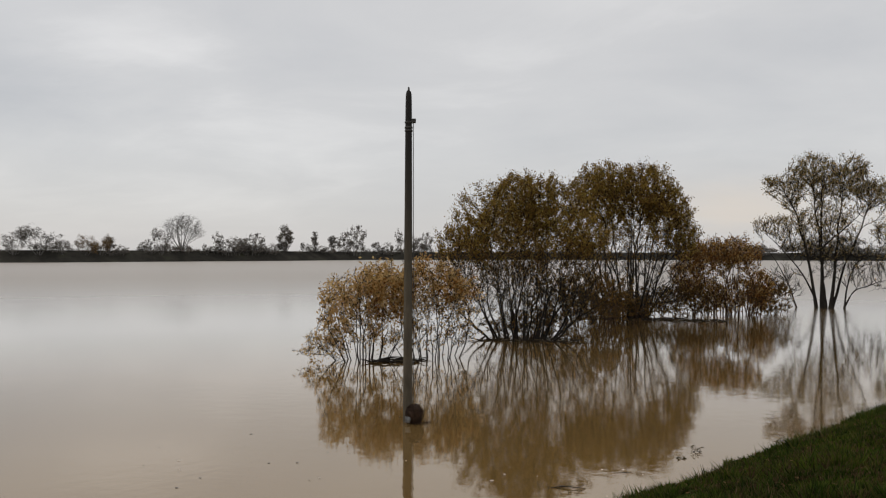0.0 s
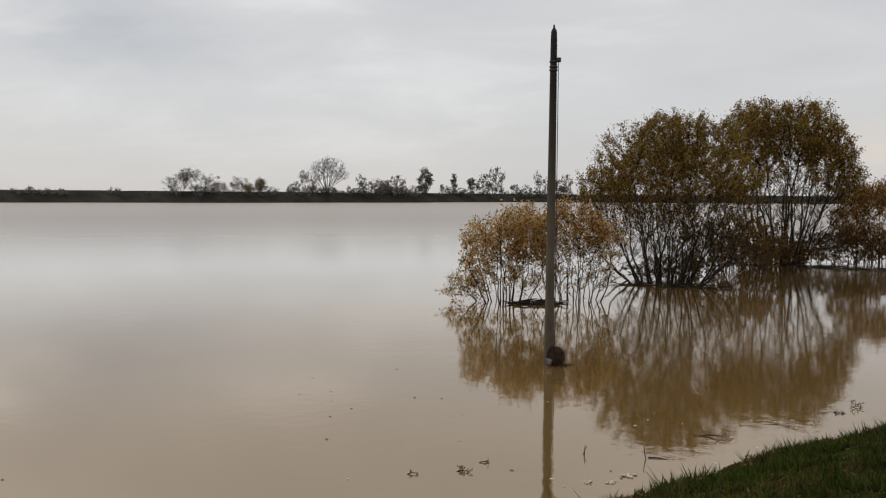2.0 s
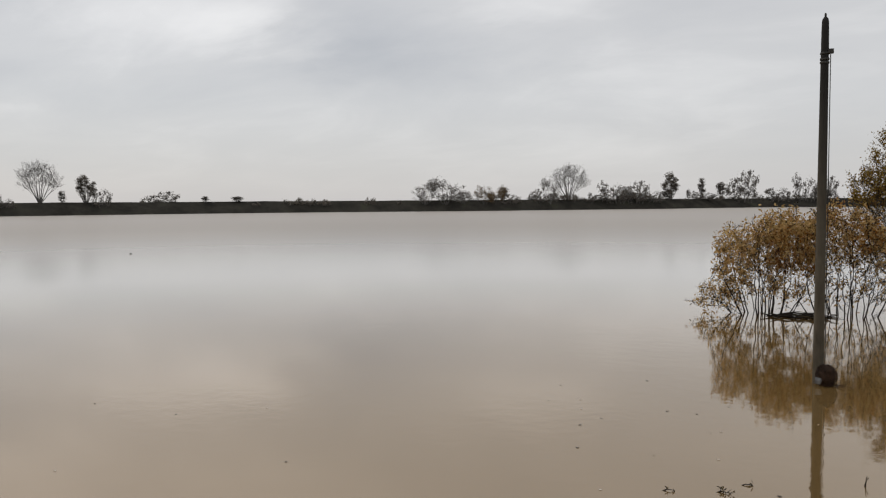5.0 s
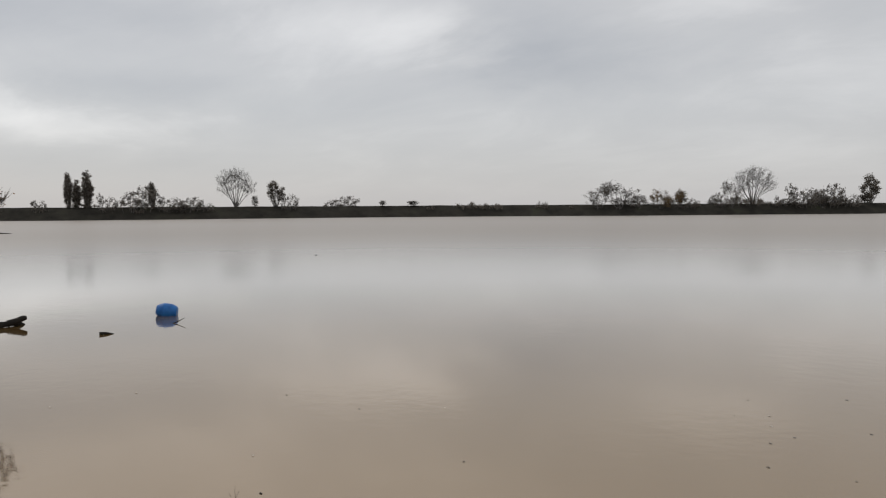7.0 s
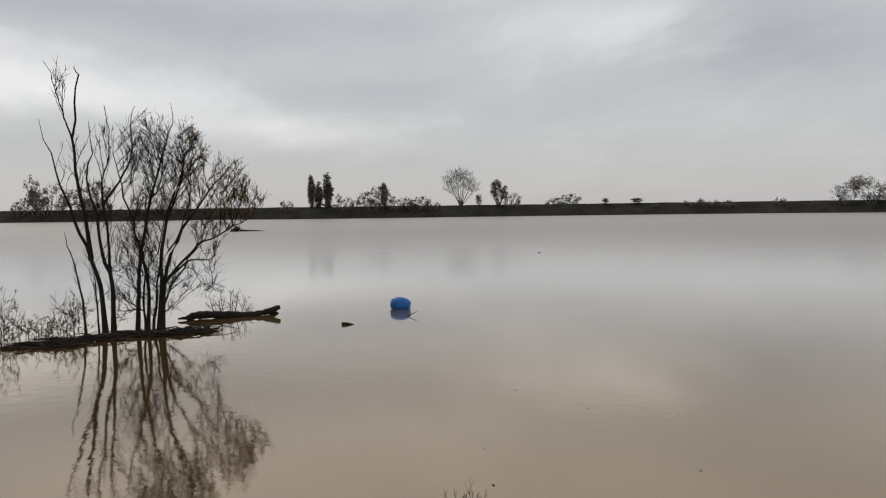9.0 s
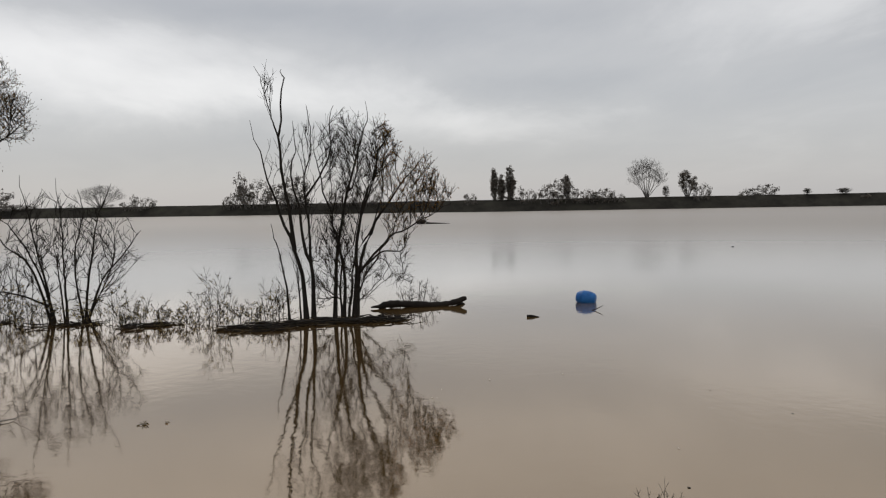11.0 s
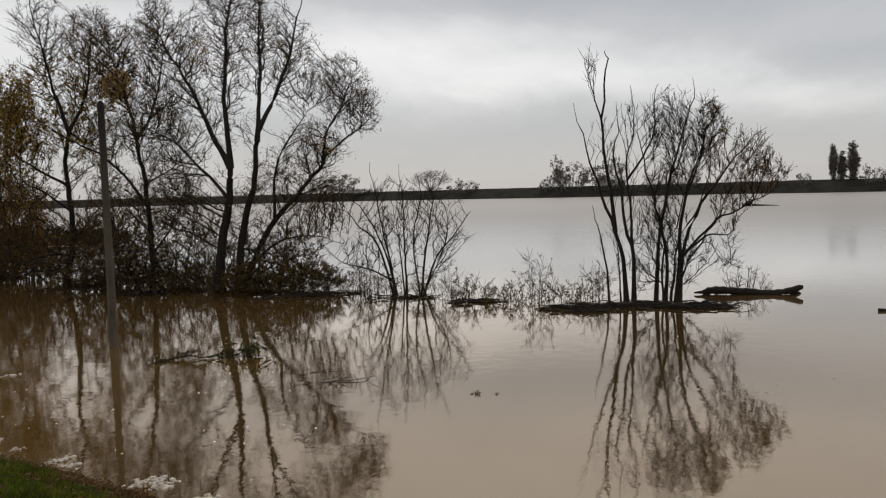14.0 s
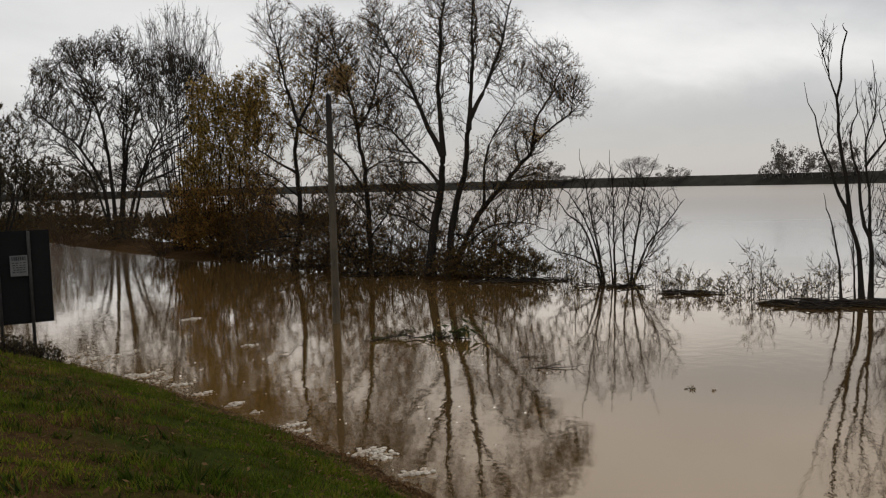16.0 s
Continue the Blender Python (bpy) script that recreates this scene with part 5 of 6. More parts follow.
def log():
    root = thing("floating_log", "dark waterlogged tree trunk floating with a forked end", "log", pose(*polar(75.2, 25.7), 0, 0, 82))
    K = np.array([(-1.30, 0, 0.06), (-0.95, 0.02, 0.12), (-0.55, -0.01, 0.12), (-0.1, 0.02, 0.09), (0.35, 0, 0.06), (0.8, 0.02, 0.06), (1.15, 0, 0.10)])
    P = smooth_line(K, 22)
    n = len(P)
    R = np.interp(np.linspace(0, 1, n), [0, 0.08, 0.22, 0.4, 0.6, 0.8, 1], [0.075, 0.105, 0.118, 0.112, 0.098, 0.092, 0.088]) * (1 + rng.normal(0, 0.10, n))
    part("trunk", mesh_of("trunk", *tubes(P[None] + rng.normal(0, 0.008, (1, n, 3)), R[None], 10), DRIFT), None, root)
    for K, r in (((( 1.05, 0, 0.10), (1.28, 0, 0.15), (1.44, 0.01, 0.21), (1.54, 0.01, 0.22)), (0.095, 0.09, 0.085, 0.055)), (((1.05, 0.03, 0.09), (1.25, 0.10, 0.07), (1.42, 0.22, 0.03), (1.52, 0.28, -0.01)), (0.08, 0.07, 0.06, 0.04))):
        part("fork", mesh_of("fork", *tubes(smooth_line(K, 8)[None], np.interp(np.linspace(0, 3, 8), range(4), r)[None], 8), DRIFT), None, root)
    for K, r in ((((-1.2, 0, 0.06), (-1.4, -0.04, 0.07), (-1.52, 0.0, 0.05)), 0.065), (((-0.3, 0.0, 0.18), (-0.2, 0.05, 0.27), (-0.02, 0.1, 0.31)), 0.02)):
        part("root_stub", mesh_of("root_stub", *tubes(smooth_line(K, 6)[None], np.linspace(r, r * 0.35, 6)[None], 6), DRIFT), None, root)


log()


def lathe(profile, n=32):
    """A bmesh turned about z from (radius, height) pairs."""
    bm = bmesh.new()
    rings = [[bm.verts.new((r * math.cos(2 * math.pi * i / n), r * math.sin(2 * math.pi * i / n), z)) for i in range(n)] for r, z in profile]
    for a, b in zip(rings[:-1], rings[1:]):
        for i in range(n):
            f = bm.faces.new((a[i], a[(i + 1) % n], b[(i + 1) % n], b[i]))
            f.smooth = True
    bm.faces.new(rings[0][::-1]); bm.faces.new(rings[-1])
    return bm


def barrel():
    root = thing("barrel", "blue plastic drum floating half sunk in water", "barrel", polar_pose(63.4, 26.4, 0.13, 63.4 - 104) @ pose(0, 0, 0, 82, 0, 0) @ Matrix.Diagonal((0.96, 0.96, 0.86, 1)))
    body = [(0.10, -0.352), (0.150, -0.35), (0.172, -0.335), (0.200, -0.285), (0.232, -0.20), (0.246, -0.15), (0.252, -0.135), (0.250, -0.11), (0.256, 0), (0.250, 0.11), (0.252, 0.135),
            (0.246, 0.15), (0.232, 0.20), (0.200, 0.285), (0.172, 0.335), (0.150, 0.35), (0.10, 0.352)]
    part("body", lathe(body), BLUE, root)
    part("rim", lathe([(0.135, 0.346), (0.152, 0.346), (0.152, 0.368), (0.135, 0.368)]), BLUE, root)
    for x in (-0.07, 0.07):
        part("bung", lathe([(0.026, 0.35), (0.026, 0.372), (0.018, 0.378)], 14), BLUE, root, at=pose(x, 0, 0))


def polar_pose(b, d, z, turn):
    p = polar(b, d, z)
    return pose(p.x, p.y, p.z, 0, 0, turn)


barrel()


def pole(label, b, d, h, r0, r1, lean, clamp):
    root = thing("utility_pole", label, "pole", polar_pose(b, d, 0, b) @ pose(0, 0, 0, 0, lean, 0), "utility poles in the water")
    prof = [(r0, -1.2), (r0, 0)] + [(r0 + (r1 - r0) * t, h * t) for t in (0.25, 0.5, 0.75, 0.9)] + [(r1, h - 0.25), (r1 * 0.92, h - 0.08), (r1 * 0.75, h - 0.03), (r1 * 0.4, h)]
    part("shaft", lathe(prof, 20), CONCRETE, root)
    if clamp:
        part("cap_pin", lathe([(0.018, h - 0.01), (0.018, h + 0.05), (0.008, h + 0.07)], 10), METAL, root)
        z = h - 0.63
        for i, w in enumerate((0.0, -0.10, -0.16)):
            part("band", lathe([(r1 + 0.004, z + w - 0.02), (r1 + 0.016, z + w - 0.016), (r1 + 0.016, z + w + 0.016), (r1 + 0.004, z + w + 0.02)], 20), METAL, root, "dark steel band")
        bm = bmesh.new()
        bmesh.ops.create_cube(bm, size=1, matrix=Matrix.Translation((r1 + 0.035, -0.02, z + 0.03)) @ Matrix.Diagonal((0.09, 0.09, 0.08, 1)))
        bmesh.ops.bevel(bm, geom=bm.edges[:], offset=0.008, segments=1, affect="EDGES")
        part("bracket", bm, METAL, root, "dark steel bracket")
        w = np.stack([np.linspace(r1 + 0.03, r0 + 0.012, 9), np.full(9, -0.03), np.linspace(z, 0.1, 9)], -1)[None]
        part("cable", mesh_of("cable", *tubes(w, np.full((1, 9), 0.008), 5), METAL), None, root)
    return root


pole("weathered grey utility pole with dark clamp standing in water", 7.3, 15.72, 6.48, 0.095, 0.062, 0.0, True)
pole("plain weathered pole standing in water before trees", 117.9, 20.2, 5.5, 0.095, 0.07, 0.0, False)


def blob(n_lumps, spread, size, flat=0.6, vary=(0.6, 1.3)):
    """A lumpy bmesh of merged rounded pieces."""
    bm = bmesh.new()
    for i in range(n_lumps):
        o = Vector((rng.normal(0, spread[0]), rng.normal(0, spread[1]), abs(rng.normal(0, spread[2]))))
        r = size * rng.uniform(*vary)
        g = bmesh.ops.create_icosphere(bm, subdivisions=2 if size > 0.06 else 1, radius=r)
        for v in g["verts"]:
            k = 1 + 0.95 * noise.noise(v.co * (2.2 / size) + o * 9)
            v.co = Vector((v.co.x * k, v.co.y * k, v.co.z * k * flat)) + o
    for f in bm.faces:
        f.smooth = True
    return bm


snag = thing("flotsam_bundle", "dark brown ball of reeds caught against a pole", "flotsam", polar_pose(6.82, 15.58, 0.17, 7))
bm = bmesh.new()
bmesh.ops.create_icosphere(bm, subdivisions=4, radius=1.0)
for v in bm.verts:
    v.co *= 1 + 0.30 * noise.noise(v.co * 1.9) + 0.10 * noise.noise(v.co * 6.0)
    v.co = Vector((v.co.x * 0.145, v.co.y * 0.15, v.co.z * 0.175))
for f in bm.faces:
    f.smooth = True
part("core", bm, FLOT, snag)


def wrap(n):
    """Reeds wound about a ball."""
    a, t0, ln = rng.uniform(0, 6.28, n), rng.uniform(0, 6.28, n), rng.uniform(0.6, 1.6, n)
    q = t0[:, None] + ln[:, None] * np.linspace(0, 1, 5)
    tilt = rng.normal(0, 0.7, n)[:, None]
    x, y, z = np.cos(q), np.sin(q) * np.cos(tilt), np.sin(q) * np.sin(tilt)
    P = np.stack([(x * np.cos(a)[:, None] - z * np.sin(a)[:, None]) * 0.165, y * 0.16, (x * np.sin(a)[:, None] + z * np.cos(a)[:, None]) * 0.20], -1)
    P *= rng.uniform(0.8, 1.12, (n, 1, 1))
    return tubes(P, np.full((n, 5), 0.0045) * rng.uniform(0.5, 1.3, (n, 1)), 4)


tagged(part("reed_mat", mesh_of("reed_mat", *wrap(260), FLOT), None, snag), kind="stuff")
tagged(part("loose_reeds", mesh_of("loose_reeds", *sticks(24, 0.3, 0.3, 0.4, 0.006, 0.02), FLOT), None, snag, at=pose(0, 0, -0.17)), kind="stuff")
bm = bmesh.new()
bmesh.ops.create_grid(bm, x_segments=4, y_segments=4, size=0.055)
for v in bm.verts:
    v.co.z += 0.014 * math.sin(v.co.x * 60) + 0.012 * math.cos(v.co.y * 50)
    v.co.x *= 1 + 3 * v.co.y
bmesh.ops.solidify(bm, geom=bm.faces[:], thickness=0.004)
part("paper_scrap", bm, PAPER, snag, "pale scrap of plastic", pose(-0.13, -0.15, -0.07, 80, 10, 0))


# ---- notice board on the bank ----
def rounded_box(sx, sy, sz, at=(0, 0, 0), bev=0.006):
    bm = bmesh.new()
    bmesh.ops.create_cube(bm, size=1, matrix=Matrix.Translation(at) @ Matrix.Diagonal((sx, sy, sz, 1)))
    bmesh.ops.bevel(bm, geom=bm.edges[:], offset=bev, segments=2, affect="EDGES")
    return bm


def notice_board():
    p = polar(138.05, 16.5)
    z = float(ground_z(p.x, p.y))
    root = thing("notice_board", "black notice board on two steel posts with a small notice", "sign", pose(p.x, p.y, z, 0, 0, 140))
    part("panel", rounded_box(1.38, 0.03, 1.62, (0, 0, 2.68 - z - 0.81)), BLACK, root)
    for x in (-0.13, 0.36):
        part("post", lathe([(0.028, -0.3), (0.028, 2.66 - z), (0.02, 2.67 - z)], 12), METAL, root, at=pose(x, -0.045, 0))
    sheet = part("notice", rounded_box(0.27, 0.006, 0.36, (0.19, -0.082, 2.08 - z), 0.002), PAPER, root, "weathered grey notice")
    for i, (w, h, zz) in enumerate(((0.23, 0.065, 0.125), (0.23, 0.016, 0.05), (0.21, 0.016, 0.01), (0.22, 0.016, -0.03), (0.19, 0.016, -0.07), (0.22, 0.016, -0.11))):
        bars = bmesh.new()
        k = 7 if i == 0 else 4
        for j in range(k):
            bmesh.ops.create_cube(bars, size=1, matrix=Matrix.Translation((0.19 - w / 2 + w * (j + 0.5) / k, -0.087, 2.08 - z + zz)) @ Matrix.Diagonal((w / k * (0.5 + 0.35 * ((j * 7 + i) % 3) / 2), 0.003, h, 1)))
        part("text_bar", bars, INK, sheet)


notice_board()
for b, d in ((137.6, 16.1), (136.6, 16.2), (138.6, 16.0)):
    woody("grass_tussock", "dark tussock of dead grass at the foot of a sign", "grass", b, d, dome_stems(40, 0.9, 0.32, 0.6, 0.006), [dict(k=5, s0=0.1, s1=0.98, ang=40, length=0.5, up=0.1, n=3, tip=0.003)],
          [(LEAF_DARK, 500, 0.06, None)], "dead grass tussocks", sides=(4, 3, 3, 3))


# ---- flotsam on the water ----
def foam(b, d, n, spread, size):
    root = tagged(new("foam_clump", bpy.data.meshes.new("foam_clump")), "dirty white foam scum washed against the bank", "foam", "foam along the bank", "stuff")
    bm = blob(n * 4, (spread * 0.9, spread * 0.45, 0.010), size * 0.62, 0.5, (0.2, 1.5))
    bm.to_mesh(root.data); bm.free()
    root.data.materials.append(FOAM)
    root.matrix_basis = polar_pose(b, d, 0.0, b + 20)


for b, d, n, sp, sz in ((131.2, 16.0, 26, 0.26, 0.055), (128.5, 15.0, 10, 0.14, 0.05), (127.4, 14.2, 8, 0.11, 0.05), (125.4, 13.3, 7, 0.08, 0.05), (124.0, 12.75, 4, 0.05, 0.04),
                        (121.9, 11.9, 9, 0.10, 0.05), (121.2, 11.6, 5, 0.07, 0.05), (117.0, 10.5, 16, 0.13, 0.05), (116.2, 10.3, 9, 0.10, 0.045), (114.3, 9.65, 12, 0.10, 0.05),
                        (127.3, 22.2, 7, 0.14, 0.06), (123.9, 18.0, 6, 0.09, 0.055), (133.0, 18.1, 12, 0.25, 0.055), (135.0, 18.6, 10, 0.22, 0.05), (134.0, 17.4, 9, 0.2, 0.05), (129.8, 15.5, 9, 0.18, 0.05),
                        (4.8, 9.2, 4, 0.04, 0.03), (3.1, 9.25, 4, 0.04, 0.03), (1.9, 9.5, 3, 0.05, 0.03), (93.2, 13.4, 3, 0.03, 0.03)):
    foam(b, d, n, sp, sz)


def chips():
    """Specks of bark, leaf and foam adrift, too small to count."""
    n = 420
    b, d = rng.uniform(-20, 140, n), rng.uniform(9.2, 45, n) ** 1.0
    near = rng.uniform(size=n) < 0.82
    b = np.where(near, rng.uniform(104, 138, n), b)
    d = np.where(near, rng.uniform(9.5, 24, n), d)
    pool = rng.uniform(size=n) < 0.09
    b, d = np.where(pool, rng.uniform(-14, 24, n), b), np.where(pool, rng.uniform(8.8, 13.5, n), d)
    c = np.stack([-d * np.sin(np.radians(b)), d * np.cos(np.radians(b)), np.full(n, 0.006)], 1)
    a, r = rng.uniform(0, 6.28, n), rng.uniform(0.010, 0.032, n)
    k = np.arange(5) * 2 * np.pi / 5
    v = c[:, None] + np.stack([np.cos(k + a[:, None]) * r[:, None], np.sin(k + a[:, None]) * r[:, None] * 0.6, np.zeros((n, 5))], -1)
    f = np.arange(n * 5).reshape(n, 5)
    half = int(n * 0.55)
    tagged(new("floating_specks", mesh_of("floating_specks", v[:half].reshape(-1, 3), f[:half], FOAM, False)), "pale specks of foam adrift on muddy water", "foam", kind="stuff")
    tagged(new("floating_leaves", mesh_of("floating_leaves", v[half:].reshape(-1, 3), f[:n - half], DRIFT, False)), "dark bits of leaf and bark adrift", "leaf litter", kind="stuff")


chips()


def branch_raft(label, b, d, w, h, n, leaf, turn=0.0):
    """A broken branch lying in the water: a bent shaft, side twigs that rise to h, and leaves on them."""
    root = thing("floating_branch", label, "branch", polar_pose(b, d, 0, b + turn), "branches adrift")
    r = 0.006 + 0.007 * min(w, 2)
    K = wobbly(smooth_line(((-w / 2, -0.04 * w, -0.01), (-w / 6, 0.06 * w, 0.012), (w / 6, -0.03 * w, 0.015), (w / 2, 0.05 * w, -0.008)), 14), 0.02)
    part("shaft", mesh_of("shaft", *tubes(K[None], np.linspace(r, r * 0.35, 14)[None], 6), DRIFT), None, root)
    twigs = []
    for i in range(n):
        p = K[int((i + rng.uniform(0.1, 0.9)) * 13 / n)]
        e = p + np.array((rng.uniform(-0.05, 0.32) * w, rng.uniform(-0.3, 0.3) * w, h * rng.uniform(0.25, 1.0)))
        twigs.append(wobbly(smooth_line((p, p * 0.5 + e * 0.5 + (0, 0, h * 0.12), e), 7), 0.04))
        part("twig", mesh_of("twig", *tubes(twigs[-1][None], np.linspace(r * 0.55, r * 0.2, 7)[None], 4), DRIFT), None, root)
    for mat, count, size in leaf:
        tagged(part("leaves", mesh_of("leaves", *leaves(np.array(twigs), count, size, None, 0.3), mat, False), None, root), kind="stuff")


for row in (
        ("leafy broken branch floating on muddy water", 113.2, 17.7, 1.9, 0.16, 12, [(LEAF_GREEN, 90, 0.12), (LEAF_DARK, 150, 0.10)]),
        ("leafy green branch end rising from muddy water", 109.6, 17.6, 1.3, 0.42, 10, [(LEAF_GREEN, 110, 0.17), (LEAF_PALE, 22, 0.14)]),
        ("bare broken branch floating on muddy water", 103.4, 14.7, 0.9, 0.14, 7, [(LEAF_DARK, 26, 0.08)]),
        ("clot of dead leaves floating on muddy water", 94.8, 13.4, 0.16, 0.04, 3, [(LEAF_PALE, 12, 0.06), (LEAF_DARK, 12, 0.06)]),
        ("small clot of dead reeds floating near a grassy bank", 13.66, 9.4, 0.20, 0.04, 5, [(LEAF_DARK, 30, 0.05)]),
        ("thin scrap of dead reed floating near a grassy bank", 12.1, 9.72, 0.16, 0.01, 2, [(LEAF_DARK, 8, 0.05)]),
        ("bundle of dead reeds floating near a grassy bank", 17.4, 9.3, 0.15, 0.015, 3, [(LEAF_DARK, 14, 0.04)]),
        ("bare broken twig floating near a grassy bank", -3.9, 11.4, 0.55, 0.05, 6, [(LEAF_DARK, 16, 0.05)]),
        ("bent twig floating near a grassy bank", -18.3, 15.3, 0.45, 0.08, 2, [(LEAF_DARK, 10, 0.05)]),
        ("dark clot of leaves floating near a grassy bank", -12.7, 14.0, 0.16, 0.12, 4, [(LEAF_DARK, 30, 0.06)]),
        ("scraps of bark floating near a grassy bank", -11.6, 13.5, 0.14, 0.03, 3, [(LEAF_DARK, 30, 0.06)])):
    branch_raft(*row)


def drift_stick(label, b, d, K, r, turn=0.0):
    """One bare stick half under water, from a few points and radii."""
    root = thing("floating_stick", label, "stick", polar_pose(b, d, 0, b + turn), "sticks adrift")
    part("shaft", mesh_of("shaft", *tubes(wobbly(smooth_line(K, 7), 0.02)[None], np.interp(np.linspace(0, 1, 7), np.linspace(0, 1, len(r)), r)[None], 6), DRIFT), None, root)
    return root


drift_stick("thin dark stick rising from water beside a blue drum", 62.95, 24.5, ((-0.14, 0, -0.03), (0.06, 0, 0.05), (0.26, 0.02, 0.13)), (0.012, 0.014, 0.007))
drift_stick("short tapered stick end floating on open water", 67.3, 23.1, ((-0.17, 0, 0.03), (0, 0, 0.035), (0.20, 0, 0.025)), (0.045, 0.035, 0.008))
drift_stick("low half-sunk stick near a grassy bank", -8.4, 12.4, ((-0.28, 0, -0.004), (0, 0.03, 0.006), (0.28, 0, -0.004)), (0.006, 0.009, 0.004), 12)
drift_stick("thin twig adrift among fallen leaves", 104.8, 15.6, ((-0.3, 0, -0.004), (-0.05, 0.06, 0.006), (0.3, 0, -0.002)), (0.006, 0.008, 0.004), 8)
drift_stick("dead reed stalk leaning out of shallow water", 0.6, 10.2, ((0.01, 0, -0.05), (-0.02, 0, 0.06), (-0.04, 0.02, 0.19)), (0.009, 0.007, 0.004))
drift_stick("broken reed lying in shallow water near a bank", 0.2, 10.25, ((-0.05, 0, 0.01), (0.08, 0.02, 0.006), (0.22, 0.0, -0.006)), (0.008, 0.007, 0.004))
drift_stick("thin dead reed standing in shallow water", 4.9, 10.2, ((0, 0, -0.05), (-0.005, 0, 0.05), (0.0, 0.01, 0.13)), (0.007, 0.006, 0.004))
drift_stick("short dead reed standing in shallow water", 5.05, 10.22, ((0, 0, -0.05), (0.02, 0, 0.03), (0.05, 0.01, 0.09)), (0.006, 0.006, 0.004))


def mid_river_snag():
    root = thing("floating_snag", "dark uprooted snag drifting in mid river", "driftwood", polar_pose(73.9, 125.0, 0, 73.9))
    part("root_mass", blob(7, (0.42, 0.3, 0.22), 0.42, 0.7), DRIFT, root)
    part("trunk", mesh_of("trunk", *tubes(smooth_line(((0.3, 0, 0.1), (2.0, 0, 0.10), (4.0, 0, 0.0)), 10)[None], np.linspace(0.16, 0.05, 10)[None], 7), DRIFT), None, root)
    for x, y, z in ((-0.5, 0.1, 1.1), (0.3, -0.2, 1.0), (-1.2, 0, 0.5)):
        part("root", mesh_of("root", *tubes(smooth_line(((0, 0, 0.2), (x * 0.6, y, z * 0.6), (x, y, z)), 6)[None], np.linspace(0.12, 0.03, 6)[None], 5), DRIFT), None, root)


mid_river_snag()
drift_stick("small dark scrap of driftwood far out on the river", 53.05, 56.6, ((-0.1, 0, 0.0), (0, 0.03, 0.02), (0.1, 0.02, 0.0)), (0.015, 0.03, 0.012), 5)
for b, d, h in ((60.2, 8.8, 0.36), (61.6, 8.85, 0.26), (60.8, 8.9, 0.30)):
    woody("reed_stalk", "thin dead reed stalks standing in shallow water", "reeds", b, d, dome_stems(5, 0.55, h, 0.14, 0.004, wobble=0.05), [dict(k=3, s0=0.4, s1=0.98, ang=35, length=0.35, up=0.2, n=3, tip=0.002)],
          [(LEAF_DARK, 16, 0.045, above(h * 0.5, 0.1))], "dead reeds by the bank", z0=0.0, sides=(4, 3, 3, 3))


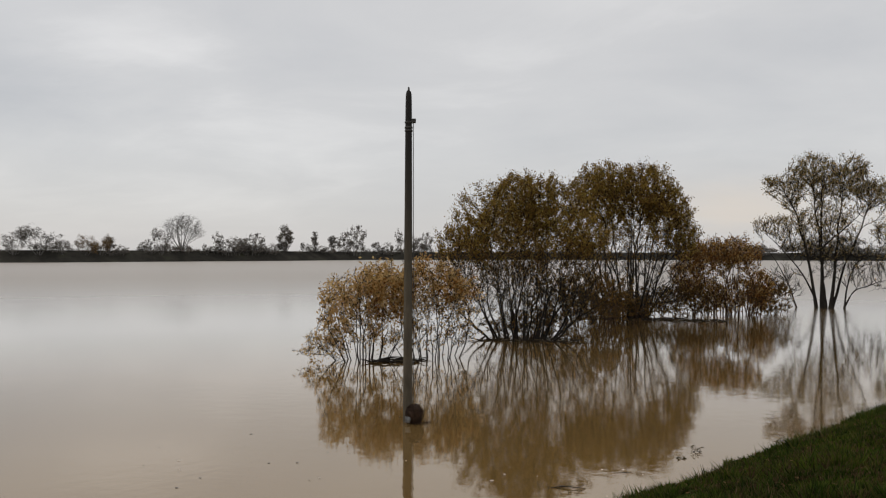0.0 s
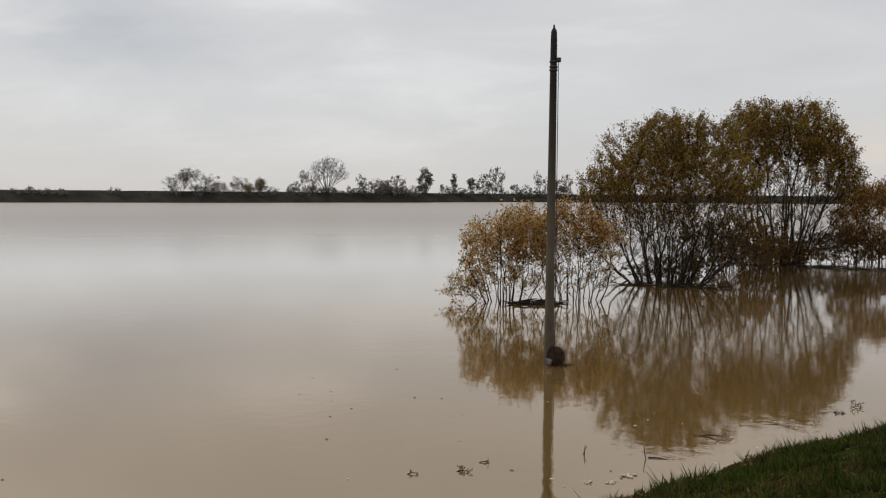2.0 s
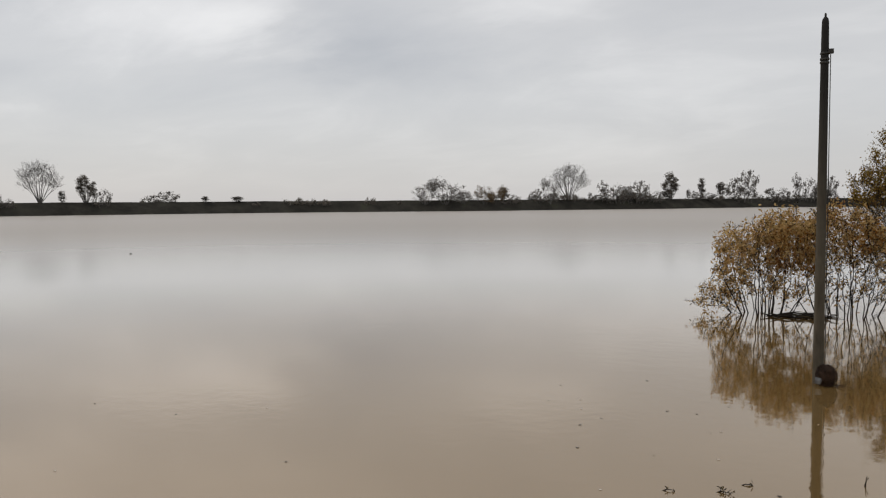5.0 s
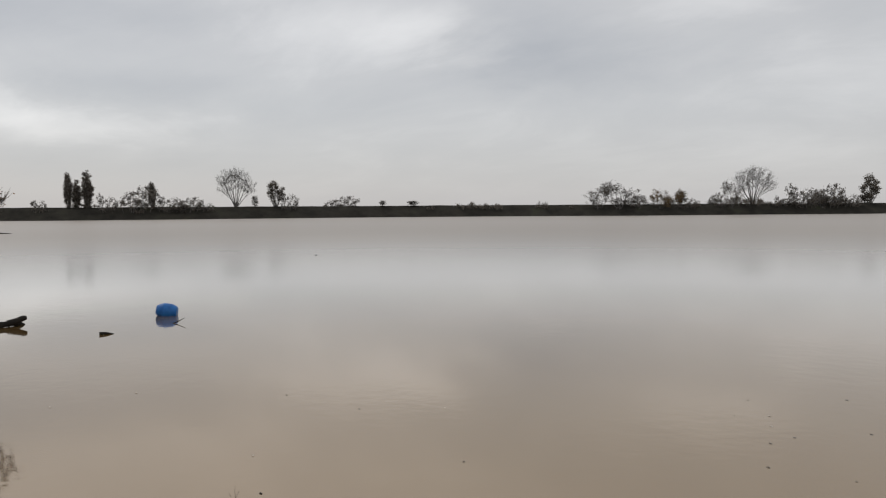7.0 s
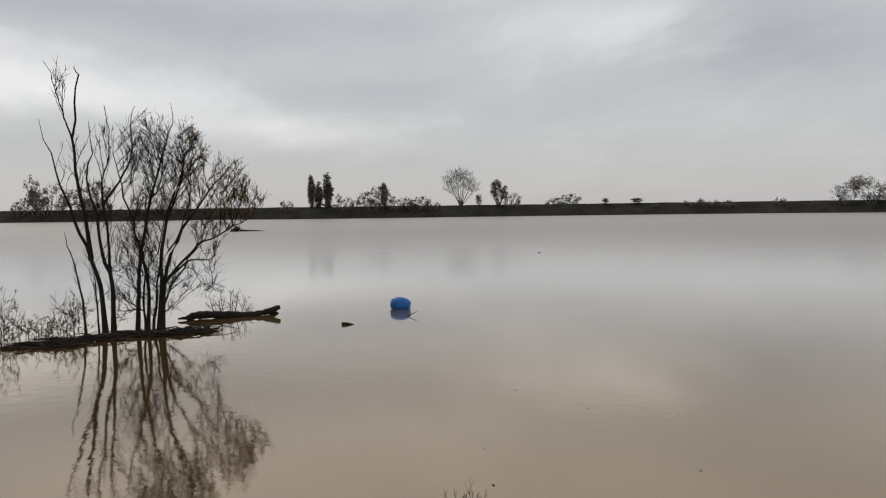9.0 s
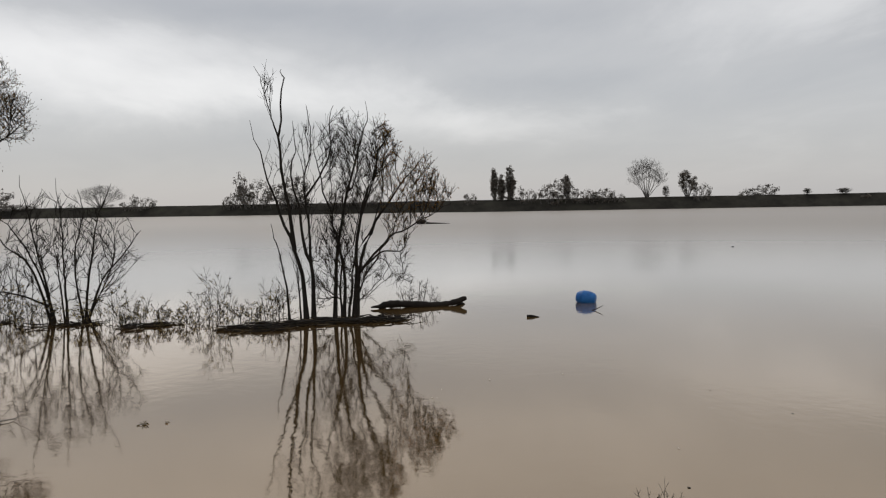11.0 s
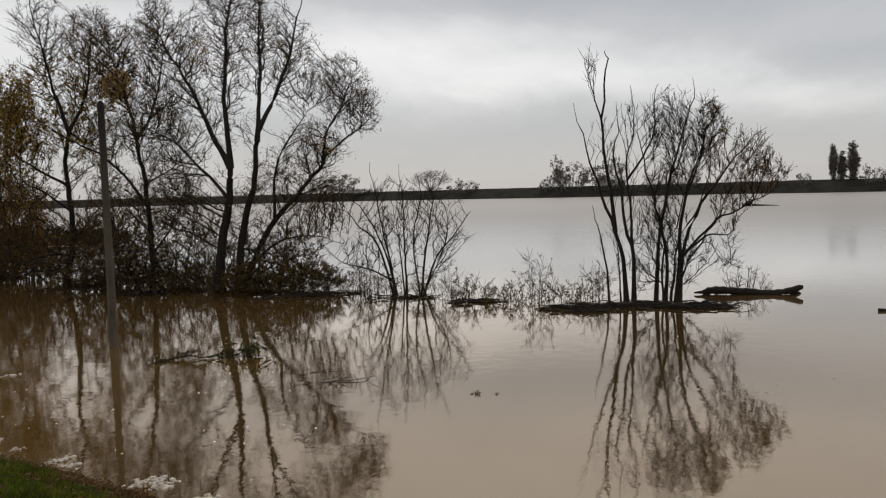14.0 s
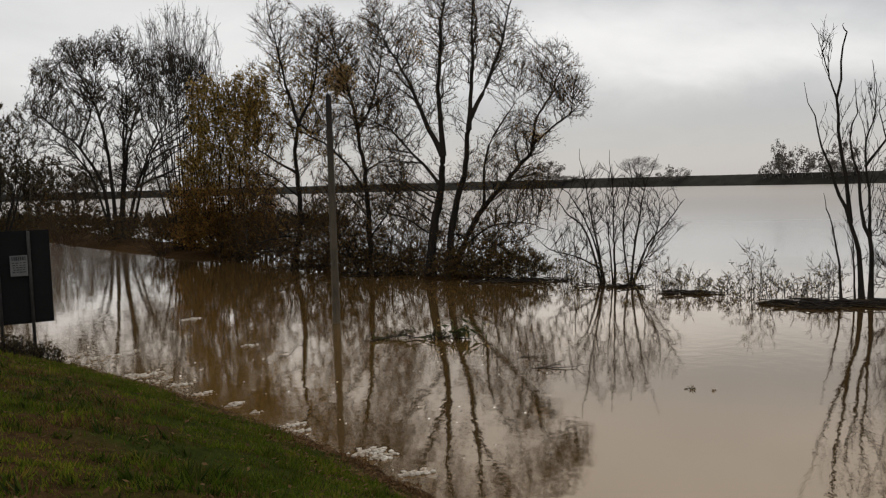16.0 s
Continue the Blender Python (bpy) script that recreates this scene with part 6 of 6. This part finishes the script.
# ---- grass on the near bank ----
def grass():
    rows = []

    def patch(x0, x1, y0, y1, n):
        k = n // 14
        own = rng.integers(0, k, n)
        off = rng.normal(0, 1, (n, 2)) * rng.uniform(0.018, 0.06, k)[own][:, None]
        x, y = rng.uniform(x0, x1, k)[own] + off[:, 0], rng.uniform(y0, y1, k)[own] + off[:, 1]
        rows[:] = [off, rng.uniform(0.4, 1.5, k)[own], rng.normal(0, 0.22, (k, 2))[own]]
        d, side, _ = to_line(x, y, SHORE)
        z = ground_z(x, y)
        thin = 0.55 + 0.45 * rumple(x, y, 1.1) - 0.25 * rumple(y, x, 2.7)
        if x0 == -9:
            ok = (side > 0) & (d > 2.5)
            return x[ok], y[ok], z[ok], d[ok], *(r[ok] for r in rows)
        ok = (side > 0) & ((x < -2) | (d < 4.2)) & ((x > -2) | (np.degrees(np.arctan2(-x, y)) > 104)) & (d < 9) & (z > 0.05) & (rng.uniform(size=n) < np.clip(np.where(x > -3, 0.75, thin) + np.exp(-d * 2.0), 0.06, 1))
        return x[ok], y[ok], z[ok], d[ok], *(r[ok] for r in rows)

    for name, box, hh, mat, lab in (("grass", (-0.5, 10, 6, 18.5, 250000), 0.115, GRASS_DIM, "rough green grass on a river bank"), ("dead_grass", (-0.5, 10, 6, 18.5, 130000), 0.10, GRASS_BROWN, "brown dead stalks among green grass"), ("grass", (-15, -3.0, -18, 0.5, 560000), 0.10, GRASS_SHORT_LIT, "short green grass on a bank"), ("dead_grass", (-15, -3.0, -18, 0.5, 280000), 0.07, GRASS_DEAD, "brown dead grass in patches on a bank"), ("grass", (-9, 14, -16, 6, 100000), 0.12, GRASS_DIM, "rough green grass on a river bank")):
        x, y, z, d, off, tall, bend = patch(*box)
        if mat in (GRASS_DIM, GRASS_BROWN):
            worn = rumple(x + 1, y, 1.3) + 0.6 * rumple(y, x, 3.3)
            few = (worn - 0.25 * (d - 1.2) < 0.2) | (rng.uniform(size=len(x)) < 0.3) if mat is GRASS_DIM else worn + 0.35 * (d - 1.0) > -0.1
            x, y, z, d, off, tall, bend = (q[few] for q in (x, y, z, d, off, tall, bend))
        if mat in (GRASS_SHORT_LIT, GRASS_DEAD):
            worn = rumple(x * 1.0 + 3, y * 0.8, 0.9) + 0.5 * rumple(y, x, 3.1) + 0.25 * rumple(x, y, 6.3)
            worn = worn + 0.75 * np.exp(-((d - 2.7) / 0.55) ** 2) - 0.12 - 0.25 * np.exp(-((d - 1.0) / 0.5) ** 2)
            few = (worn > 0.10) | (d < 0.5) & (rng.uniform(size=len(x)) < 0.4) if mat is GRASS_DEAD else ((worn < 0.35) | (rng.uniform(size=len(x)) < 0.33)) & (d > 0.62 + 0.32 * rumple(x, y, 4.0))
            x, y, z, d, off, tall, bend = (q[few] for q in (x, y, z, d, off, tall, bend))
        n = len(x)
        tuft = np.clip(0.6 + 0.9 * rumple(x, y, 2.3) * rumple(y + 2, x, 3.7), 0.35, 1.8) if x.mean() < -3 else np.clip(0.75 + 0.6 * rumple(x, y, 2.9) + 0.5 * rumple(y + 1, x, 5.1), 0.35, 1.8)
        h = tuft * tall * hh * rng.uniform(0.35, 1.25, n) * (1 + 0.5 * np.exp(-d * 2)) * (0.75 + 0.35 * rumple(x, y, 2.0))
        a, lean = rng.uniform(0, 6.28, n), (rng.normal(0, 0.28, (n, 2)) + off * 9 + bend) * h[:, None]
        w = rng.uniform(0.004, 0.009, n) * (1.9 if mat is GRASS_DIM else 1.2)
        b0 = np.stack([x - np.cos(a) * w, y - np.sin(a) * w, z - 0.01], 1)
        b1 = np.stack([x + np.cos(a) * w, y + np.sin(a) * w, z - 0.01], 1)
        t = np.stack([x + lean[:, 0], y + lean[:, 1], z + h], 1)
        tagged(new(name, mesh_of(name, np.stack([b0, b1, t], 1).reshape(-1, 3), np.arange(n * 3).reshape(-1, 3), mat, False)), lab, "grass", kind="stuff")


grass()


def litter(x0, x1, y0, y1, n, edge):
    """Brown leaves and bits of reed left along the water's edge and strewn over the grass."""
    x, y = rng.uniform(x0, x1, n), rng.uniform(y0, y1, n)
    d, side, _ = to_line(x, y, SHORE)
    z = ground_z(x, y)
    ok = (side > 0) & (z > -0.02) & (d < 8) & (rng.uniform(size=n) < edge * np.exp(-np.abs(d - 0.3) * 3.2) + 0.06)
    x, y, z = x[ok], y[ok], np.maximum(z[ok], 0.0) + rng.uniform(0.005, 0.05, ok.sum())
    k = len(x)
    a, r = rng.uniform(0, 6.28, k), rng.uniform(0.012, 0.04, k)
    u = np.stack([np.cos(a) * r, np.sin(a) * r, rng.normal(0, 0.3, k) * r], 1)
    v = np.stack([-np.sin(a) * r, np.cos(a) * r, rng.normal(0, 0.3, k) * r], 1) * 0.45
    c = np.stack([x, y, z], 1)
    q = np.stack([c - u, c - v, c + u, c + v], 1)
    tagged(new("leaf_litter", mesh_of("leaf_litter", q.reshape(-1, 3), np.arange(k * 4).reshape(-1, 4), GRASS_DEAD, False)), "brown dead leaves strewn along a muddy water line", "leaf litter", kind="stuff")


litter(-14.5, -4, -18, 0.5, 70000, 2.4)
litter(-1, 10, 6, 18.5, 50000, 0.4)


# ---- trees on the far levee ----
# aerial haze over the levee is put into these paler, greyer leaf colours
LEAF_HAZED_GREY = leafy("far_hazed_grey_twigs", [(0.12, 0.115, 0.11), (0.18, 0.17, 0.16), (0.22, 0.20, 0.175)], 0.5)
LEAF_HAZED_DUN = leafy("far_hazed_dun_leaves", [(0.15, 0.137, 0.122), (0.21, 0.187, 0.16), (0.25, 0.215, 0.17)], 0.5)
KINDS = {  # width, height, stems, root width, stem radius, leaves, lobes in shares of width and height, growth, label
    "round": (12.0, 14.0, 9, 0.5, 0.16, [(LEAF_HAZED_GREY, 5000, 0.10, None)], [(-0.2, 0, 0.70, 0.27, 0.3, 0.22, 2), (0.2, 0, 0.70, 0.27, 0.3, 0.22, 2), (0, 0, 0.80, 0.26, 0.3, 0.19, 2), (-0.3, 0, 0.50, 0.2, 0.3, 0.2, 1.4), (0.3, 0, 0.50, 0.2, 0.3, 0.2, 1.4), (0, 0, 0.5, 0.28, 0.3, 0.2, 1)], (700, 0.45, 0.35, 3600, 1.1), "bare round-crowned tree on a levee"),
    "bare": (7.0, 8.0, 6, 0.8, 0.08, [(LEAF_HAZED_GREY, 1200, 0.24, None), (LEAF_HAZED_DUN, 900, 0.24, None)], [(-0.2, 0, 0.68, 0.25, 0.3, 0.28, 3), (0.22, 0, 0.5, 0.25, 0.3, 0.28, 2), (0, 0, 0.3, 0.4, 0.3, 0.26, 1.6)], (140, 0.45, 0.3, 300, 0.8), "half-bare tree on a levee"),
    "brush": (8.0, 7.0, 10, 5.5, 0.05, [(LEAF_HAZED_GREY, 700, 0.34, None), (LEAF_HAZED_DUN, 900, 0.34, None)], [(-0.3, 0, 0.55, 0.2, 0.3, 0.4, 2.4), (0.05, 0, 0.45, 0.2, 0.3, 0.38, 2), (0.33, 0, 0.36, 0.17, 0.3, 0.32, 1.6), (0, 0, 0.2, 0.5, 0.4, 0.22, 2.4)], (90, 0.5, 0.3, 200, 0.7), "grey-brown scrubby trees on a levee"),
    "dense": (6.0, 11.0, 6, 0.9, 0.14, [(LEAF_HAZED_DUN, 5200, 0.28, None)], [(-0.1, 0, 0.80, 0.28, 0.3, 0.19, 2.4), (0.1, 0, 0.62, 0.34, 0.3, 0.2, 2.6), (-0.22, 0, 0.52, 0.24, 0.3, 0.17, 1.6), (0.25, 0, 0.42, 0.22, 0.3, 0.16, 1.4), (0, 0, 0.26, 0.28, 0.3, 0.2, 0.9)], (220, 0.4, 0.35, 500, 0.6), "dark leafy tree on a levee"),
    "brown": (6.0, 6.0, 6, 2.0, 0.06, [(LEAF_BROWN, 3200, 0.14, None), (LEAF_HAZED_DUN, 1800, 0.14, None)], [(-0.2, 0, 0.58, 0.3, 0.3, 0.4, 3), (0.25, 0, 0.45, 0.24, 0.3, 0.38, 2)], (140, 0.4, 0.35, 460, 0.5), "russet autumn tree on a levee"),
    "slim": (3.0, 8.0, 4, 0.5, 0.07, [(LEAF_HAZED_GREY, 900, 0.26, None), (LEAF_HAZED_DUN, 1300, 0.26, None)], [(0, 0, 0.68, 0.4, 0.4, 0.3, 2), (0.05, 0, 0.36, 0.42, 0.4, 0.32, 1.6)], (80, 0.4, 0.3, 220, 0.5), "slim tree on a levee"),
    "poplar": (2.6, 11.0, 7, 0.6, 0.10, [(LEAF_HAZED_DUN, 9000, 0.24, None)], [(0, 0, 0.50, 0.40, 0.40, 0.50, 3), (0, 0, 0.40, 0.44, 0.44, 0.38, 2)], (520, 0.3, 0.22, 900, 0.35), "slender dark poplar on a levee"),
    "hedge": (12.0, 2.2, 7, 11.0, 0.04, [(LEAF_HAZED_DUN, 1700, 0.28, None)], [(-0.25, 0, 0.4, 0.28, 0.15, 0.5, 1), (0.2, 0, 0.35, 0.32, 0.15, 0.42, 1)], (60, 0.4, 0.4, 160, 0.4), "low dark hedge on a levee"),
}
PROTOS = {}


def far_tree(kind, b, top, wide, out=1.03, variant=0):
    w, h, n, rootw, r, lf, lobes, fill, lab = KINDS[kind]
    d = float(bank_d(b)) * out
    p = polar(b, d)
    z = float(ground_z(p.x, p.y)) - 0.15
    s = max(top - z, 1.2) / h * (1.06 if kind in ("brush", "bare") else 1.0)
    m = pose(p.x, p.y, z, 0, 0, b + (180 if variant % 2 else 0)) @ Matrix.Diagonal((wide / w, wide / w, s, 1))
    key = (kind, variant % 3)
    if key in PROTOS:
        return copy_thing(PROTOS[key], m)
    crown = [(x * w + rng.normal(0, 0.04) * w, 0, zz * h, a * w, bb * w, c * h * rng.uniform(0.85, 1.1), q) for x, _, zz, a, bb, c, q in lobes]
    ob = woody("far_tree", lab, "tree", b, d, dome_stems(n, w * 0.8, h * 0.85, rootw, r, 0.6, 1.0), (), lf, "trees on the far levee", z0=z, bark=BARK_HAZED_GREY, three=True, sides=(4, 3, 3, 3), crown=crown, fill=fill, tip=0.013, fluff=0.16 if kind == "poplar" else 0.22, up=0.05, steep=1.0)
    ob.matrix_basis = m
    PROTOS[key] = ob
    return ob


far_tree('bare', 31.4, 11.6, 12.6, 1.018, 0)
far_tree('bare', 32.8, 10.3, 10.5, 1.018, 1)
far_tree('bare', 30.1, 7.0, 6.3, 1.018, 2)
far_tree('brown', 28.7, 9.4, 7.5, 1.018, 0)
far_tree('brown', 27.7, 9.0, 6.5, 1.018, 1)
far_tree('bare', 24.7, 7.5, 6.7, 1.018, 2)
far_tree('bare', 24.0, 10.1, 4.1, 1.018, 0)
far_tree('round', 22.7, 17.1, 15.6, 1.030, 1)
far_tree('bare', 21.1, 8.8, 4.6, 1.018, 2)
far_tree('brush', 19.6, 11.1, 11.9, 1.018, 0)
far_tree('brush', 18.3, 11.7, 12.0, 1.018, 1)
far_tree('brush', 16.9, 8.2, 7.3, 1.018, 2)
far_tree('dense', 15.8, 14.8, 8.0, 1.030, 0)
far_tree('slim', 14.6, 7.7, 2.1, 1.030, 1)
far_tree('slim', 13.8, 12.6, 3.7, 1.030, 2)
far_tree('slim', 12.5, 11.7, 4.9, 1.030, 0)
far_tree('brush', 11.3, 12.7, 9.6, 1.018, 1)
far_tree('brush', 8.9, 11.0, 12.7, 1.018, 2)
far_tree('brush', 7.3, 11.7, 7.1, 1.018, 0)
far_tree('brush', 6.2, 10.7, 7.2, 1.018, 1)
far_tree('poplar', 68.7, 14.9, 2.8, 1.030, 2)
far_tree('poplar', 68.2, 11.7, 3.2, 1.030, 0)
far_tree('poplar', 67.6, 14.8, 3.6, 1.030, 1)
far_tree('hedge', 68.0, 5.3, 8.0, 1.028, 0)
far_tree('hedge', 67.4, 4.9, 5.0, 1.028, 1)
far_tree('brush', 70.4, 7.6, 5.2, 1.018, 2)
far_tree('brush', 66.4, 6.7, 4.0, 1.018, 0)
far_tree('brush', 64.6, 8.6, 8.0, 1.018, 1)
far_tree('poplar', 63.6, 11.8, 2.6, 1.030, 2)
far_tree('brush', 62.5, 6.4, 5.9, 1.018, 0)
far_tree('brush', 61.5, 5.8, 6.9, 1.018, 1)
far_tree('brush', 60.1, 6.2, 5.9, 1.018, 2)
far_tree('round', 58.2, 16.5, 12.4, 1.030, 0)
far_tree('slim', 56.9, 11.1, 3.6, 1.030, 1)
far_tree('dense', 55.5, 12.4, 6.8, 1.030, 2)
far_tree('brush', 54.6, 7.5, 4.0, 1.018, 0)
far_tree('brush', 51.1, 7.2, 12.8, 1.5, 1)
far_tree('slim', 48.1, 5.4, 2.5, 1.030, 2)
far_tree('slim', 45.9, 5.7, 2.9, 1.030, 0)
far_tree('hedge', 44.7, 5.0, 8.3, 1.018, 1)
far_tree('hedge', 41.1, 4.9, 16.7, 1.018, 2)
far_tree('hedge', 36.7, 6.3, 7.3, 1.018, 0)
far_tree('hedge', 34.7, 5.6, 5.3, 1.018, 1)
far_tree('brush', 82.7, 8.6, 12.9, 1.018, 2)
far_tree('brush', 77.8, 8.5, 6.5, 1.018, 0)
far_tree('round', 95.4, 12.5, 13.6, 1.030, 1)
far_tree('brush', 93.7, 7.0, 7.2, 1.018, 2)
far_tree('brush', 92.8, 6.8, 6.0, 1.018, 0)
far_tree('brush', 87.2, 6.8, 4.4, 1.018, 1)
far_tree('dense', 86.2, 11.6, 6.6, 1.030, 2)
far_tree('brush', 85.6, 12.0, 8.7, 1.018, 0)
far_tree('brush', 83.4, 10.9, 10.8, 1.018, 1)
far_tree('brush', 136.7, 15.0, 20.5, 1.018, 2)
far_tree('brush', 134.5, 15.0, 23.8, 1.018, 0)
far_tree('brush', 131.8, 15.0, 26.9, 1.018, 1)
far_tree('brush', 127.6, 15.0, 26.6, 1.018, 2)
far_tree('brush', 124.0, 15.0, 26.2, 1.018, 0)
far_tree('brush', 102.4, 9.8, 16.3, 1.018, 1)
far_tree('brush', -16.3, 8.9, 19.9, 1.018, 2)
far_tree('brush', -13.5, 8.2, 26.0, 1.018, 0)
far_tree('brush', -20.4, 10.3, 27.1, 1.018, 1)
far_tree('brush', -23.3, 10.3, 27.3, 1.018, 2)

for i in range(13):
    far_tree('hedge', 26.5 - 1.65 * i, 4.9 + 1.1 * abs(math.sin(i * 2.3)), 10.0, 1.024, i)
for b in (-14.5, -17, -19, -21.5, -24):
    far_tree('hedge', b, 8.6, 34.0, 1.03, int(b))
for i in range(24):
    far_tree(("brush", "bare", "slim", "bare")[i % 4], rng.uniform(5, 33), rng.uniform(5.0, 8.0), rng.uniform(2.5, 6), rng.uniform(1.02, 1.05), i % 3)
for i in range(22):
    bb = rng.uniform(-26, 138)
    if 34 < bb < 54 and rng.uniform() < 0.6:
        continue
    far_tree(("brush", "hedge", "bare")[i % 3], bb, rng.uniform(4.6, 6.6), rng.uniform(3, 8), rng.uniform(1.012, 1.03), i % 3)
